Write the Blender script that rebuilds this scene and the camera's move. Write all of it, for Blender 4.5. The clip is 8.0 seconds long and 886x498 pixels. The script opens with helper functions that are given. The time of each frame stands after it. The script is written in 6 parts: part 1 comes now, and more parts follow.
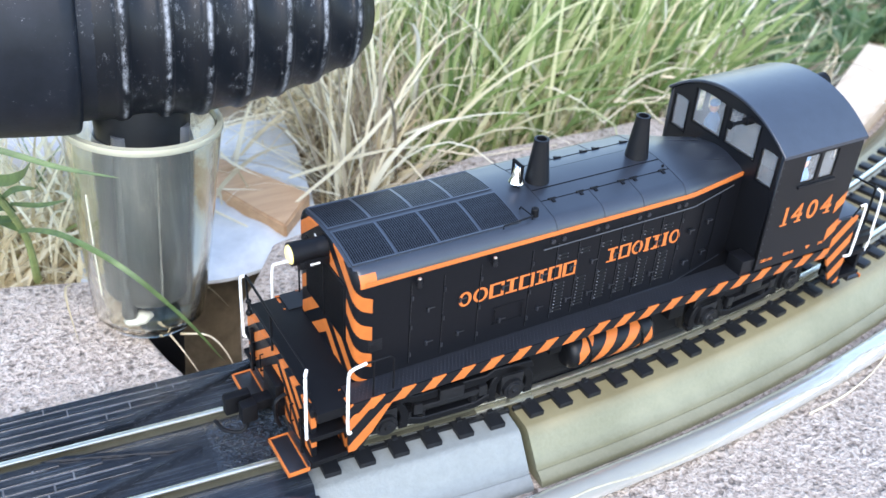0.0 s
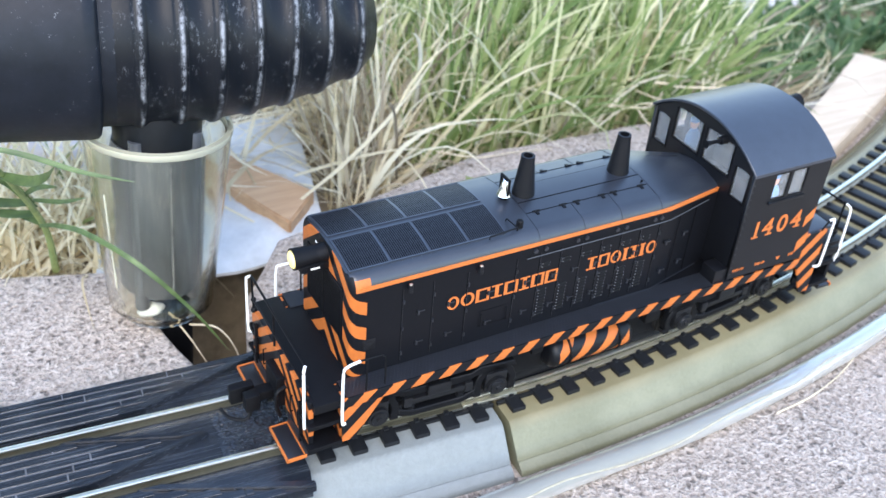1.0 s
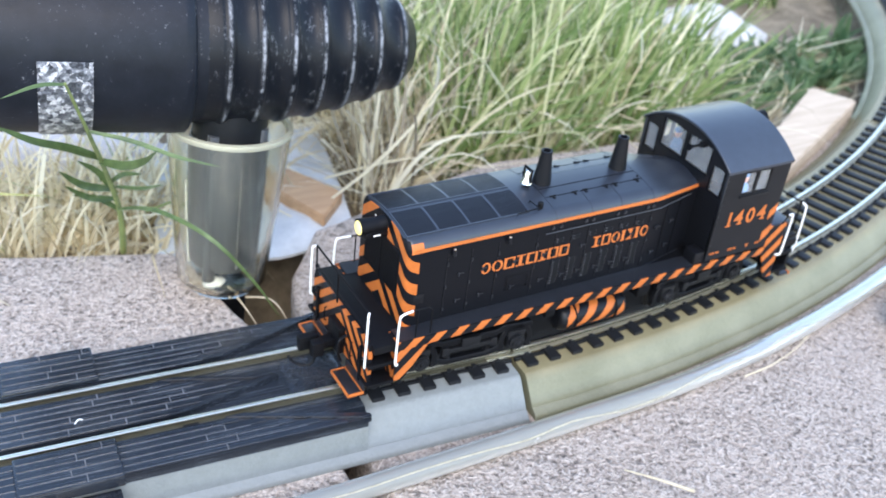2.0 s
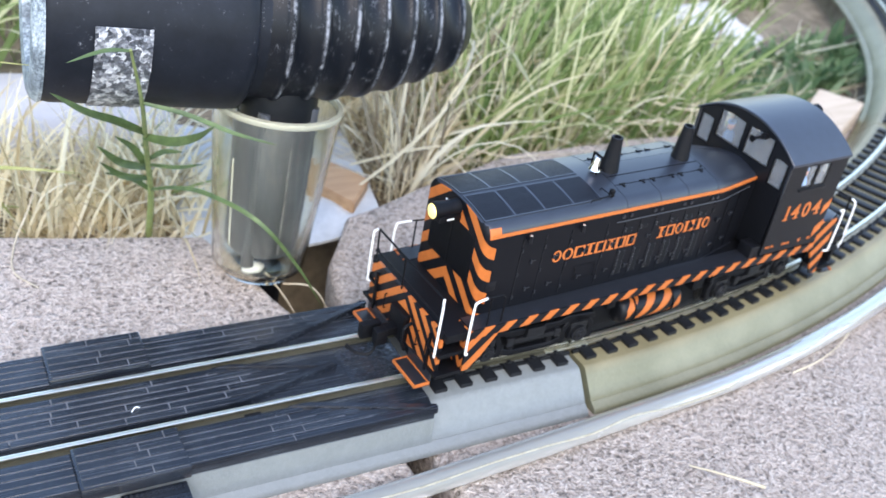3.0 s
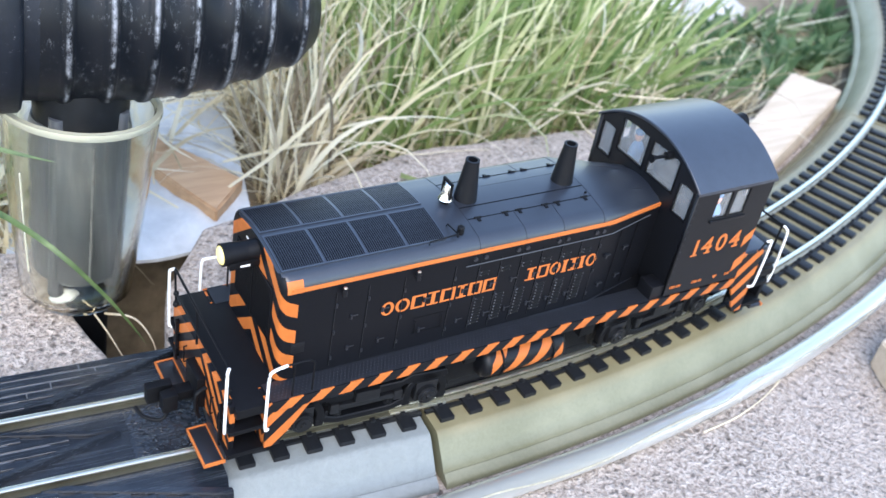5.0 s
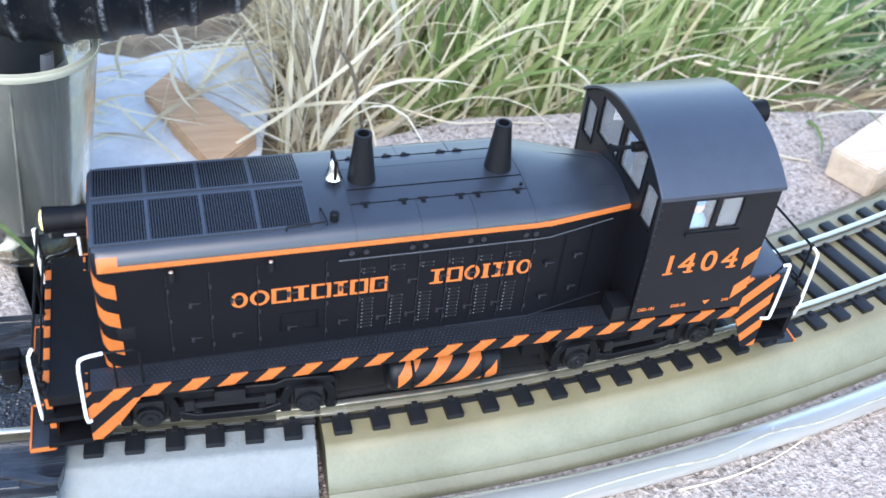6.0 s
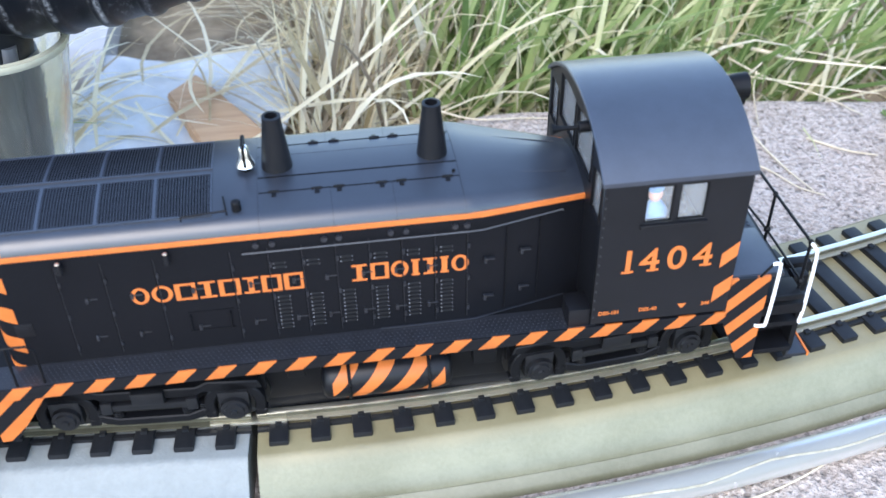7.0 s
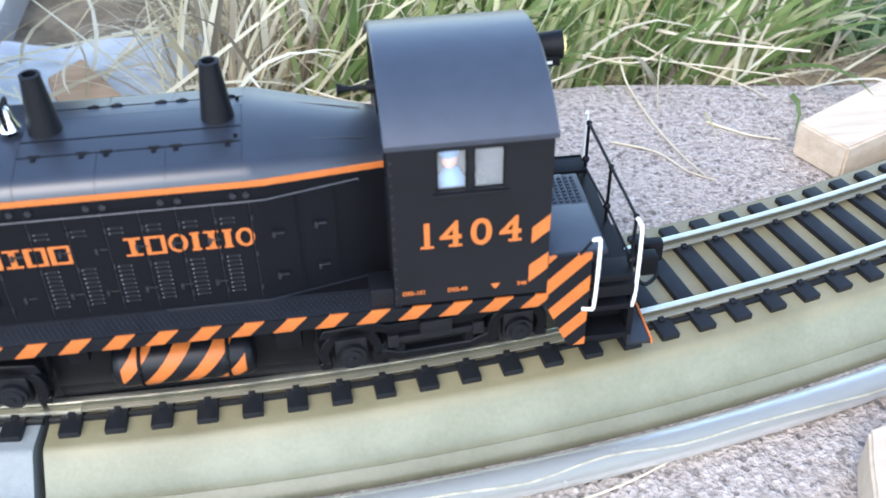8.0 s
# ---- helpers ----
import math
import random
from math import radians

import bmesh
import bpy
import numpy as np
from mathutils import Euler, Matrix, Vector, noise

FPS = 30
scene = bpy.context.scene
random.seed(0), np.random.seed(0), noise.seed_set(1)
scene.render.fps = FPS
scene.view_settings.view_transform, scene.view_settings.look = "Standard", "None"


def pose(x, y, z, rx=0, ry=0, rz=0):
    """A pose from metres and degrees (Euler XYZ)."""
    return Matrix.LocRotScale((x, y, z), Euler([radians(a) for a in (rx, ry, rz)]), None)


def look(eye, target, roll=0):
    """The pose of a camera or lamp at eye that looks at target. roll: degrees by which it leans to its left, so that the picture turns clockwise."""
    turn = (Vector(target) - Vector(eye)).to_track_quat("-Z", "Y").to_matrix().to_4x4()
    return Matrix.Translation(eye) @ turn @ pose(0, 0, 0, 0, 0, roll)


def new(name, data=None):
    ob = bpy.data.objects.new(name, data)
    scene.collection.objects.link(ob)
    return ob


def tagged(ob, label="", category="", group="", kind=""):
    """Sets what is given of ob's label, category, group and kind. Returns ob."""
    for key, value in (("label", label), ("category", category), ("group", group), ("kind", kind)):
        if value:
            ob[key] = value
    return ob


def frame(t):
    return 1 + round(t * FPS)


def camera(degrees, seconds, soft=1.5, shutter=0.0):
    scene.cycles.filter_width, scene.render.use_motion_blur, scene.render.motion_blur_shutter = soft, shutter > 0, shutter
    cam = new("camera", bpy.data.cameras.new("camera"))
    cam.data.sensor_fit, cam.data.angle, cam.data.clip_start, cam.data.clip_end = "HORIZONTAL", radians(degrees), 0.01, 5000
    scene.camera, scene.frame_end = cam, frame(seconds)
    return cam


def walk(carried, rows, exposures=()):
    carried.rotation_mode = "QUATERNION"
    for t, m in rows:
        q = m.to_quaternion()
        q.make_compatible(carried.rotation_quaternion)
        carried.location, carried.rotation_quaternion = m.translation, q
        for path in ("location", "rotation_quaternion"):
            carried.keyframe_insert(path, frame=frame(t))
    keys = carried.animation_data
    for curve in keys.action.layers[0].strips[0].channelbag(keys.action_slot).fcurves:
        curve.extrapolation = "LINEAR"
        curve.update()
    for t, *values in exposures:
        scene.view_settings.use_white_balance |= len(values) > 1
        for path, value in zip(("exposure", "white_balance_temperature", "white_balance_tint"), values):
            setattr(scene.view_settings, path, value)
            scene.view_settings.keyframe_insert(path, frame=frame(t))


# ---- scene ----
cam = camera(46.8, 8.0)
cam.data.dof.use_dof, cam.data.dof.focus_distance, cam.data.dof.aperture_fstop = True, 0.195, 32.0
PATH = [
    (0, (-0.05857, -0.13508, 0.14009), (0.00592, -0.02941, 0.05538), 4.00),
    (0.2, (-0.05998, -0.13430, 0.13905), (0.00525, -0.02942, 0.05393), 4.60),
    (0.5, (-0.06962, -0.15079, 0.15601), (-0.00306, -0.04664, 0.07103), 5.04),
    (0.7, (-0.06700, -0.14811, 0.15644), (-0.00131, -0.04518, 0.06931), 5.49),
    (1, (-0.06117, -0.14442, 0.15317), (0.00180, -0.03982, 0.06603), 5.08),
    (1.2, (-0.08430, -0.17078, 0.17749), (-0.01920, -0.06763, 0.09018), 6.12),
    (1.5, (-0.09075, -0.16525, 0.16885), (-0.02411, -0.06347, 0.08110), 7.73),
    (1.7, (-0.09540, -0.17524, 0.16568), (-0.02757, -0.06948, 0.08374), 6.72),
    (2.8, (-0.10282, -0.16614, 0.15762), (-0.02711, -0.06488, 0.07691), 10.61),
    (3, (-0.12171, -0.15539, 0.15252), (-0.04423, -0.05507, 0.07230), 10.85),
    (3.2, (-0.14298, -0.13615, 0.14766), (-0.06129, -0.03887, 0.06789), 11.43),
    (3.5, (-0.16139, -0.12048, 0.14491), (-0.07586, -0.02732, 0.06425), 11.70),
    (3.7, (-0.16613, -0.11706, 0.14050), (-0.07880, -0.02597, 0.05940), 11.65),
    (4, (-0.16477, -0.11735, 0.13871), (-0.07738, -0.02728, 0.05655), 11.88),
    (4.2, (-0.15303, -0.11751, 0.14049), (-0.06709, -0.02698, 0.05731), 11.61),
    (4.5, (-0.12404, -0.11963, 0.14292), (-0.04089, -0.02736, 0.05883), 11.79),
    (4.7, (-0.09567, -0.12645, 0.15134), (-0.01858, -0.03167, 0.06430), 10.60),
    (5, (-0.06049, -0.13615, 0.15074), (0.01247, -0.03808, 0.06380), 11.46),
    (5.2, (-0.04396, -0.14114, 0.14593), (0.02315, -0.03873, 0.05928), 10.97),
    (6.3, (0.02575, -0.13260, 0.14058), (0.05675, -0.02314, 0.04282), 4.29),
    (6.5, (0.03467, -0.13656, 0.13668), (0.05931, -0.02263, 0.04226), 1.63),
    (6.7, (0.04657, -0.13347, 0.13734), (0.06067, -0.01989, 0.04039), -1.11),
    (7, (0.05034, -0.13198, 0.13083), (0.06673, -0.01675, 0.03620), -0.52),
    (7.2, (0.06293, -0.12777, 0.12373), (0.07712, -0.01245, 0.02887), -0.73),
    (7.3, (0.06820, -0.12488, 0.11877), (0.08185, -0.01016, 0.02311), -0.99),
    (7.5, (0.08071, -0.12389, 0.11330), (0.09261, -0.00835, 0.01838), -1.47),
    (7.8, (0.08428, -0.12758, 0.11639), (0.09731, -0.01120, 0.02266), -1.37),
    (8, (0.08349, -0.12973, 0.11763), (0.09799, -0.01304, 0.02451), -1.02),
]
walk(cam, [(t, look(eye, target, roll)) for t, eye, target, roll in PATH], [(0, 2.26, 6950, 10), (1.7, 2.04, 7000, 10), (3, 2.01, 7170, 12), (4.5, 2.03, 7170, 12), (5.2, 2.19, 6850, 10), (6.5, 2.28, 6700, 10), (8, 2.21, 6800, 10)])

# ---- world and light: open shade under a bright sky ----
world = bpy.data.worlds.new("sky")
scene.world = world
world.use_nodes = True
wn = world.node_tree
sky = wn.nodes.new("ShaderNodeTexSky")
sky.sky_type = "NISHITA"
sky.sun_disc = False
sky.sun_elevation = radians(52)
sky.sun_rotation = radians(200)
sky.air_density, sky.dust_density, sky.ozone_density = 1.0, 0.6, 2.0
wn.nodes["Background"].inputs["Strength"].default_value = 0.15
wn.links.new(sky.outputs["Color"], wn.nodes["Background"].inputs["Color"])
sun = new("sun", bpy.data.lights.new("sun", "SUN"))
sun.data.energy, sun.data.angle, sun.data.color = 0.65, radians(44), (1.0, 0.95, 0.90)
sun.matrix_world = look((-0.35, -0.62, 0.66), (0.0, 0.0, 0))

# ---- materials ----
MM = 0.001


def nodes_of(name):
    m = bpy.data.materials.new(name)
    m.use_nodes = True
    nt = m.node_tree
    return m, nt, nt.nodes["Principled BSDF"]


def val(nt, op, a, b=None, c=None):
    n = nt.nodes.new("ShaderNodeMath")
    n.operation = op
    for i, v in enumerate((a, b, c)):
        if v is None:
            continue
        if isinstance(v, (int, float)):
            n.inputs[i].default_value = v
        else:
            nt.links.new(v, n.inputs[i])
    return n.outputs[0]


def coords(nt):
    """Object coordinates in millimetres: the vector and its x, y, z."""
    tc = nt.nodes.new("ShaderNodeTexCoord")
    vm = nt.nodes.new("ShaderNodeVectorMath")
    vm.operation = "SCALE"
    vm.inputs["Scale"].default_value = 1000
    nt.links.new(tc.outputs["Object"], vm.inputs[0])
    sp = nt.nodes.new("ShaderNodeSeparateXYZ")
    nt.links.new(vm.outputs[0], sp.inputs[0])
    return vm.outputs[0], sp.outputs[0], sp.outputs[1], sp.outputs[2]


def noise_at(nt, vec, scale, detail=4.0, rough=0.6, stretch=None):
    if stretch:
        mp = nt.nodes.new("ShaderNodeMapping")
        mp.inputs["Scale"].default_value = stretch
        nt.links.new(vec, mp.inputs["Vector"])
        vec = mp.outputs[0]
    n = nt.nodes.new("ShaderNodeTexNoise")
    n.inputs["Scale"].default_value = scale
    n.inputs["Detail"].default_value = detail
    n.inputs["Roughness"].default_value = rough
    nt.links.new(vec, n.inputs["Vector"])
    return n.outputs["Fac"]


def ramp(nt, fac, stops):
    r = nt.nodes.new("ShaderNodeValToRGB")
    el = r.color_ramp.elements
    while len(el) < len(stops):
        el.new(0.5)
    for e, (p, c) in zip(el, stops):
        e.position = p
        e.color = (*c, 1)
    nt.links.new(fac, r.inputs["Fac"])
    return r.outputs["Color"]


def mixed(nt, fac, a, b):
    n = nt.nodes.new("ShaderNodeMix")
    n.data_type = "RGBA"
    for sock, v in ((n.inputs["Factor"], fac), (n.inputs["A"], a), (n.inputs["B"], b)):
        if isinstance(v, (int, float)):
            sock.default_value = v
        elif isinstance(v, tuple):
            sock.default_value = (*v, 1)
        else:
            nt.links.new(v, sock)
    return n.outputs["Result"]


def bump(nt, bsdf, height, strength, distance):
    b = nt.nodes.new("ShaderNodeBump")
    b.inputs["Strength"].default_value = strength
    b.inputs["Distance"].default_value = distance
    nt.links.new(height, b.inputs["Height"])
    nt.links.new(b.outputs["Normal"], bsdf.inputs["Normal"])


def plain(name, col, rough=0.5, metal=0.0, vary=0.25, scale=0.4, fine=3.0, relief=0.02, spec=0.35):
    """Paint or plastic: two scales of variation in colour, gloss and relief (scale per mm)."""
    m, nt, b = nodes_of(name)
    v, x, y, z = coords(nt)
    big, small = noise_at(nt, v, scale), noise_at(nt, v, fine)
    f = val(nt, "MULTIPLY_ADD", small, 0.4, val(nt, "MULTIPLY", big, 0.6))
    lo, hi = tuple(c * (1 - vary) for c in col), tuple(min(1, c * (1 + vary)) for c in col)
    nt.links.new(ramp(nt, f, [(0.3, lo), (0.7, hi)]), b.inputs["Base Color"])
    nt.links.new(val(nt, "MULTIPLY_ADD", small, 0.16, rough - 0.08), b.inputs["Roughness"])
    b.inputs["Metallic"].default_value = metal
    b.inputs["Specular IOR Level"].default_value = spec
    if relief:
        bump(nt, b, small, 0.4, relief * MM)
    return m


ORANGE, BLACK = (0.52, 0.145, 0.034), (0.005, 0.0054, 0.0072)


def striped(name, across, period, part_on, mask=None, rough=0.42, spec=0.25):
    """Black paint with orange warning stripes; across(nt, x, y, z) gives the running coordinate in mm."""
    m, nt, b = nodes_of(name)
    v, x, y, z = coords(nt)
    run = val(nt, "FRACT", val(nt, "DIVIDE", across(nt, x, y, z), period))
    on = val(nt, "LESS_THAN", run, part_on)
    if mask:
        on = val(nt, "MULTIPLY", on, mask(nt, x, y, z))
    small, big = noise_at(nt, v, 3.0), noise_at(nt, v, 0.5)
    o = ramp(nt, big, [(0.3, tuple(c * 0.85 for c in ORANGE)), (0.7, ORANGE)])
    k = ramp(nt, small, [(0.3, tuple(c * 0.8 for c in BLACK)), (0.7, tuple(c * 1.25 for c in BLACK))])
    nt.links.new(mixed(nt, on, k, o), b.inputs["Base Color"])
    nt.links.new(val(nt, "MULTIPLY_ADD", small, 0.15, rough - 0.07), b.inputs["Roughness"])
    bump(nt, b, small, 0.3, 0.02 * MM)
    b.inputs["Specular IOR Level"].default_value = spec
    return m


def lin(*terms):
    """a*x + b*y + c*z + d as a node sum; y may be taken absolute."""
    def f(nt, x, y, z):
        a, b, c, d = terms
        ay = val(nt, "ABSOLUTE", y)
        s = val(nt, "MULTIPLY_ADD", x, a, d)
        s = val(nt, "MULTIPLY_ADD", ay, b, s)
        return val(nt, "MULTIPLY_ADD", z, c, s)
    return f


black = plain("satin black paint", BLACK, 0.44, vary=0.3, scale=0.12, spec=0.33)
# paler blue copy of the black, sky sheen put in for upward parts
roof_sheen_black = plain("satin black roof paint with sky sheen", (0.021, 0.027, 0.040), 0.36, vary=0.25, spec=1.0)
# lighter, bluer copy of the hood's black: the top's sky sheen in the colour
hood_top_sheen = plain("satin black hood paint with sky sheen", (0.016, 0.020, 0.0285), 0.34, vary=0.3, scale=0.15, spec=0.85)
flat_black = plain("matt black plastic", (0.004, 0.0043, 0.0055), 0.5, vary=0.3, spec=0.18)
orange = plain("orange paint", ORANGE, 0.42, vary=0.12)
white_wire = plain("white painted wire", (0.82, 0.82, 0.80), 0.35, vary=0.06)
tread = plain("black tread plate", (0.011, 0.0125, 0.0165), 0.36, vary=0.4, spec=0.75)
sill_stripe = striped("sill stripes", lin(1.0, 0.0, -1.0, -69.2), 6.13, 0.46)
panel_stripe = striped("step panel stripes", lin(1.0, 0.0, -1.0, 5.2), 6.13, 0.48)
tank_stripe = striped("tank stripes", lin(1.0, 0.0, -0.95, 1.5), 6.0, 0.46,
                      lambda nt, x, y, z: val(nt, "LESS_THAN", val(nt, "ABSOLUTE", val(nt, "SUBTRACT", x, 57.9)), 9.3), rough=0.38)
front_stripe = striped("end sill stripes", lin(0.0, 0.9, 1.0, 32.4), 4.6, 0.52)
riser_stripe = striped("step riser stripes", lambda nt, x, y, z: val(nt, "SUBTRACT", val(nt, "ADD", z, 20.0), val(nt, "MULTIPLY", val(nt, "ABSOLUTE", val(nt, "SUBTRACT", val(nt, "ABSOLUTE", y), 15.6)), 1.5)), 5.2, 0.42)
hood_stripe = striped(
    "hood nose stripes",
    lin(0.5, 0.85, 1.0, 39.7), 6.0, 0.5,
    lambda nt, x, y, z: val(nt, "MULTIPLY", val(nt, "LESS_THAN", x, 3.2),
                            val(nt, "MAXIMUM", val(nt, "GREATER_THAN", val(nt, "ABSOLUTE", y), 8.7), val(nt, "MAXIMUM", val(nt, "LESS_THAN", z, 24.0), val(nt, "GREATER_THAN", z, 36.0)))),
    rough=0.40, spec=0.16,
)
steel = plain("nickel silver rail", (0.95, 0.90, 0.76), 0.38, metal=1.0, vary=0.06, fine=0.6, relief=0)
web_dark = plain("dulled rail side", (0.085, 0.08, 0.055), 0.55, metal=0.4)
bare_metal = plain("bare bright metal", (0.62, 0.50, 0.40), 0.4, metal=1.0, vary=0.1)
rail_foot_metal = plain("duller rail foot", (0.50, 0.46, 0.36), 0.42, metal=0.85, vary=0.12)
dark_metal = plain("dark wheel metal", (0.018, 0.0175, 0.017), 0.45, metal=0.3)
tie_black = plain("black tie plastic", (0.0085, 0.0095, 0.0115), 0.45, vary=0.35, relief=0.05, spec=0.3)
slat_black = plain("satin black slat paint", (0.011, 0.0135, 0.02), 0.4, vary=0.25, spec=0.7)
# near-black that puts the shade of gaps and grooves into the colour
gap_shade = plain("black of shaded gaps", (0.002, 0.0022, 0.003), 0.7, vary=0.2, spec=0.1)


def grained_plastic():
    """Black moulded plastic with fine wood grain along x, scuffed grey."""
    m, nt, b = nodes_of("black wood-grained plastic")
    v, x, y, z = coords(nt)
    oi = nt.nodes.new("ShaderNodeObjectInfo")
    grain = noise_at(nt, v, 1.0, 6, 0.7, (0.05, 2.6, 2.6))
    big = noise_at(nt, v, 0.09, 4, 0.6)
    f = val(nt, "MULTIPLY_ADD", grain, 0.55, val(nt, "MULTIPLY_ADD", big, 0.35, val(nt, "MULTIPLY", oi.outputs["Random"], 0.1)))
    nt.links.new(ramp(nt, f, [(0.3, (0.0045, 0.0063, 0.0098)), (0.5, (0.012, 0.0158, 0.0222)), (0.72, (0.050, 0.060, 0.072))]), b.inputs["Base Color"])
    nt.links.new(val(nt, "MULTIPLY_ADD", grain, 0.24, 0.13), b.inputs["Roughness"])
    b.inputs["Specular IOR Level"].default_value = 1.0
    bump(nt, b, grain, 0.4, 0.1 * MM)
    return m


crossing_black = grained_plastic()
roadbed_grey = plain("pale grey roadbed plastic", (0.20, 0.218, 0.215), 0.45, vary=0.10, fine=1.2, relief=0.4)


def olive_bed():
    """Grey-green plastic, browned along its flat top."""
    m, nt, b = nodes_of("yellowed olive roadbed plastic")
    v, x, y, z = coords(nt)
    big, fine = noise_at(nt, v, 0.06, 5, 0.6), noise_at(nt, v, 1.2, 5, 0.65)
    side = ramp(nt, val(nt, "MULTIPLY_ADD", fine, 0.3, val(nt, "MULTIPLY", big, 0.7)), [(0.35, (0.158, 0.155, 0.092)), (0.65, (0.228, 0.223, 0.145))])
    top = ramp(nt, big, [(0.3, (0.165, 0.142, 0.076)), (0.7, (0.24, 0.21, 0.12))])
    on = val(nt, "SMOOTH_MAX", val(nt, "MULTIPLY_ADD", z, 0.55, val(nt, "MULTIPLY_ADD", big, 0.8, 2.35)), 0.0, 0.1)
    nt.links.new(mixed(nt, val(nt, "MINIMUM", on, 1.0), side, top), b.inputs["Base Color"])
    nt.links.new(val(nt, "MULTIPLY_ADD", fine, 0.2, 0.3), b.inputs["Roughness"])
    bump(nt, b, fine, 0.4, 0.2 * MM)
    return m


roadbed_olive = olive_bed()
dusty_groove = plain("dust in the plank grooves", (0.125, 0.13, 0.14), 0.75, vary=0.6)
head_black = plain("scuffed black plastic", (0.006, 0.0075, 0.010), 0.42, vary=0.3)


def concrete(name, pits, warm, tone=1.0):
    """Crumbly pinkish concrete: sandy grains, with lit lump tops and shaded crevices and pits put into the colour."""
    m, nt, b = nodes_of(name)
    v, x, y, z = coords(nt)
    vo = nt.nodes.new("ShaderNodeTexVoronoi")
    vo.inputs["Scale"].default_value = 1.5
    nt.links.new(v, vo.inputs["Vector"])
    wn_ = nt.nodes.new("ShaderNodeTexWhiteNoise")
    nt.links.new(vo.outputs["Position"], wn_.inputs["Vector"])
    grains = ramp(nt, wn_.outputs["Value"], [(0.0, (0.06, 0.05, 0.043)), (0.15, (0.20, 0.165, 0.14)), (0.4, (0.47, 0.39, 0.33)), (0.75, (0.62, 0.525, 0.45)), (1.0, (0.88, 0.81, 0.74))])
    lumps = noise_at(nt, v, 0.75, 3.5, 0.62)
    big = noise_at(nt, v, 0.03, 4, 0.6)
    # colour follows the relief: lit tops and crevice shade painted in by height
    body = ramp(nt, lumps, [(0.37, (0.11, 0.09, 0.078)), (0.45, (0.40, 0.33, 0.285)), (0.53, (0.62, 0.525, 0.45)), (0.66, (0.88, 0.80, 0.73))])
    col = mixed(nt, 0.25 + 0.4 * (1 - pits), body, grains)
    col = mixed(nt, val(nt, "MULTIPLY", ramp(nt, big, [(0.3, (0.3, 0.3, 0.3)), (0.7, (1, 1, 1))]), warm), col, (0.72, 0.585, 0.49))
    po = nt.nodes.new("ShaderNodeTexVoronoi")
    po.inputs["Scale"].default_value = 0.5
    nt.links.new(v, po.inputs["Vector"])
    gate = nt.nodes.new("ShaderNodeTexWhiteNoise")
    nt.links.new(po.outputs["Position"], gate.inputs["Vector"])
    wobble = val(nt, "MULTIPLY_ADD", lumps, 0.9, po.outputs["Distance"])
    pit = val(nt, "MULTIPLY", ramp(nt, wobble, [(0.64, (1, 1, 1)), (0.76, (0, 0, 0))]), val(nt, "GREATER_THAN", gate.outputs["Value"], val(nt, "MULTIPLY_ADD", big, 0.6, 0.28)))
    col = mixed(nt, val(nt, "MULTIPLY", pit, pits), col, (0.11, 0.09, 0.078))
    shade = nt.nodes.new("ShaderNodeHueSaturation")
    shade.inputs["Value"].default_value = tone
    nt.links.new(col, shade.inputs["Color"])
    nt.links.new(shade.outputs["Color"], b.inputs["Base Color"])
    b.inputs["Roughness"].default_value = 0.92
    h = val(nt, "MULTIPLY_ADD", wn_.outputs["Value"], 0.12, val(nt, "MULTIPLY_ADD", pit, -0.35, lumps))
    bump(nt, b, h, 1.0, 2.4 * MM)
    return m


stone = concrete("coarse pinkish concrete", 0.55, 0.42)
stone_fine = concrete("finer pinkish concrete", 0.45, 0.46, 0.86)


def two_tone(name, a, b_, scale, rough=0.8, stretch=None, relief=0.3):
    m, nt, b = nodes_of(name)
    v, x, y, z = coords(nt)
    f = noise_at(nt, v, scale, 6, 0.65, stretch)
    nt.links.new(ramp(nt, f, [(0.3, a), (0.7, b_)]), b.inputs["Base Color"])
    b.inputs["Roughness"].default_value = rough
    bump(nt, b, f, 0.5, relief * MM)
    return m


soil = two_tone("dry soil and straw", (0.09, 0.068, 0.045), (0.30, 0.245, 0.17), 0.09, 0.95, relief=3)
pale_slab = two_tone("pale weathered slab", (0.42, 0.40, 0.39), (0.58, 0.55, 0.54), 0.04, 0.9, relief=1)
pale_rock = two_tone("pale weathered rock", (0.46, 0.44, 0.425), (0.70, 0.67, 0.65), 0.07, 0.9, relief=2)
wood = two_tone("raw softwood", (0.38, 0.22, 0.115), (0.58, 0.37, 0.21), 0.12, 0.7, (0.25, 3, 3), 0.3)
pale_wood = two_tone("pale sawn pine", (0.46, 0.355, 0.25), (0.64, 0.52, 0.395), 0.1, 0.75, (0.3, 3, 3), 0.3)
sheet_blue = two_tone("grey-blue plastic sheet", (0.42, 0.44, 0.455), (0.65, 0.67, 0.68), 0.08, 0.45, relief=1)


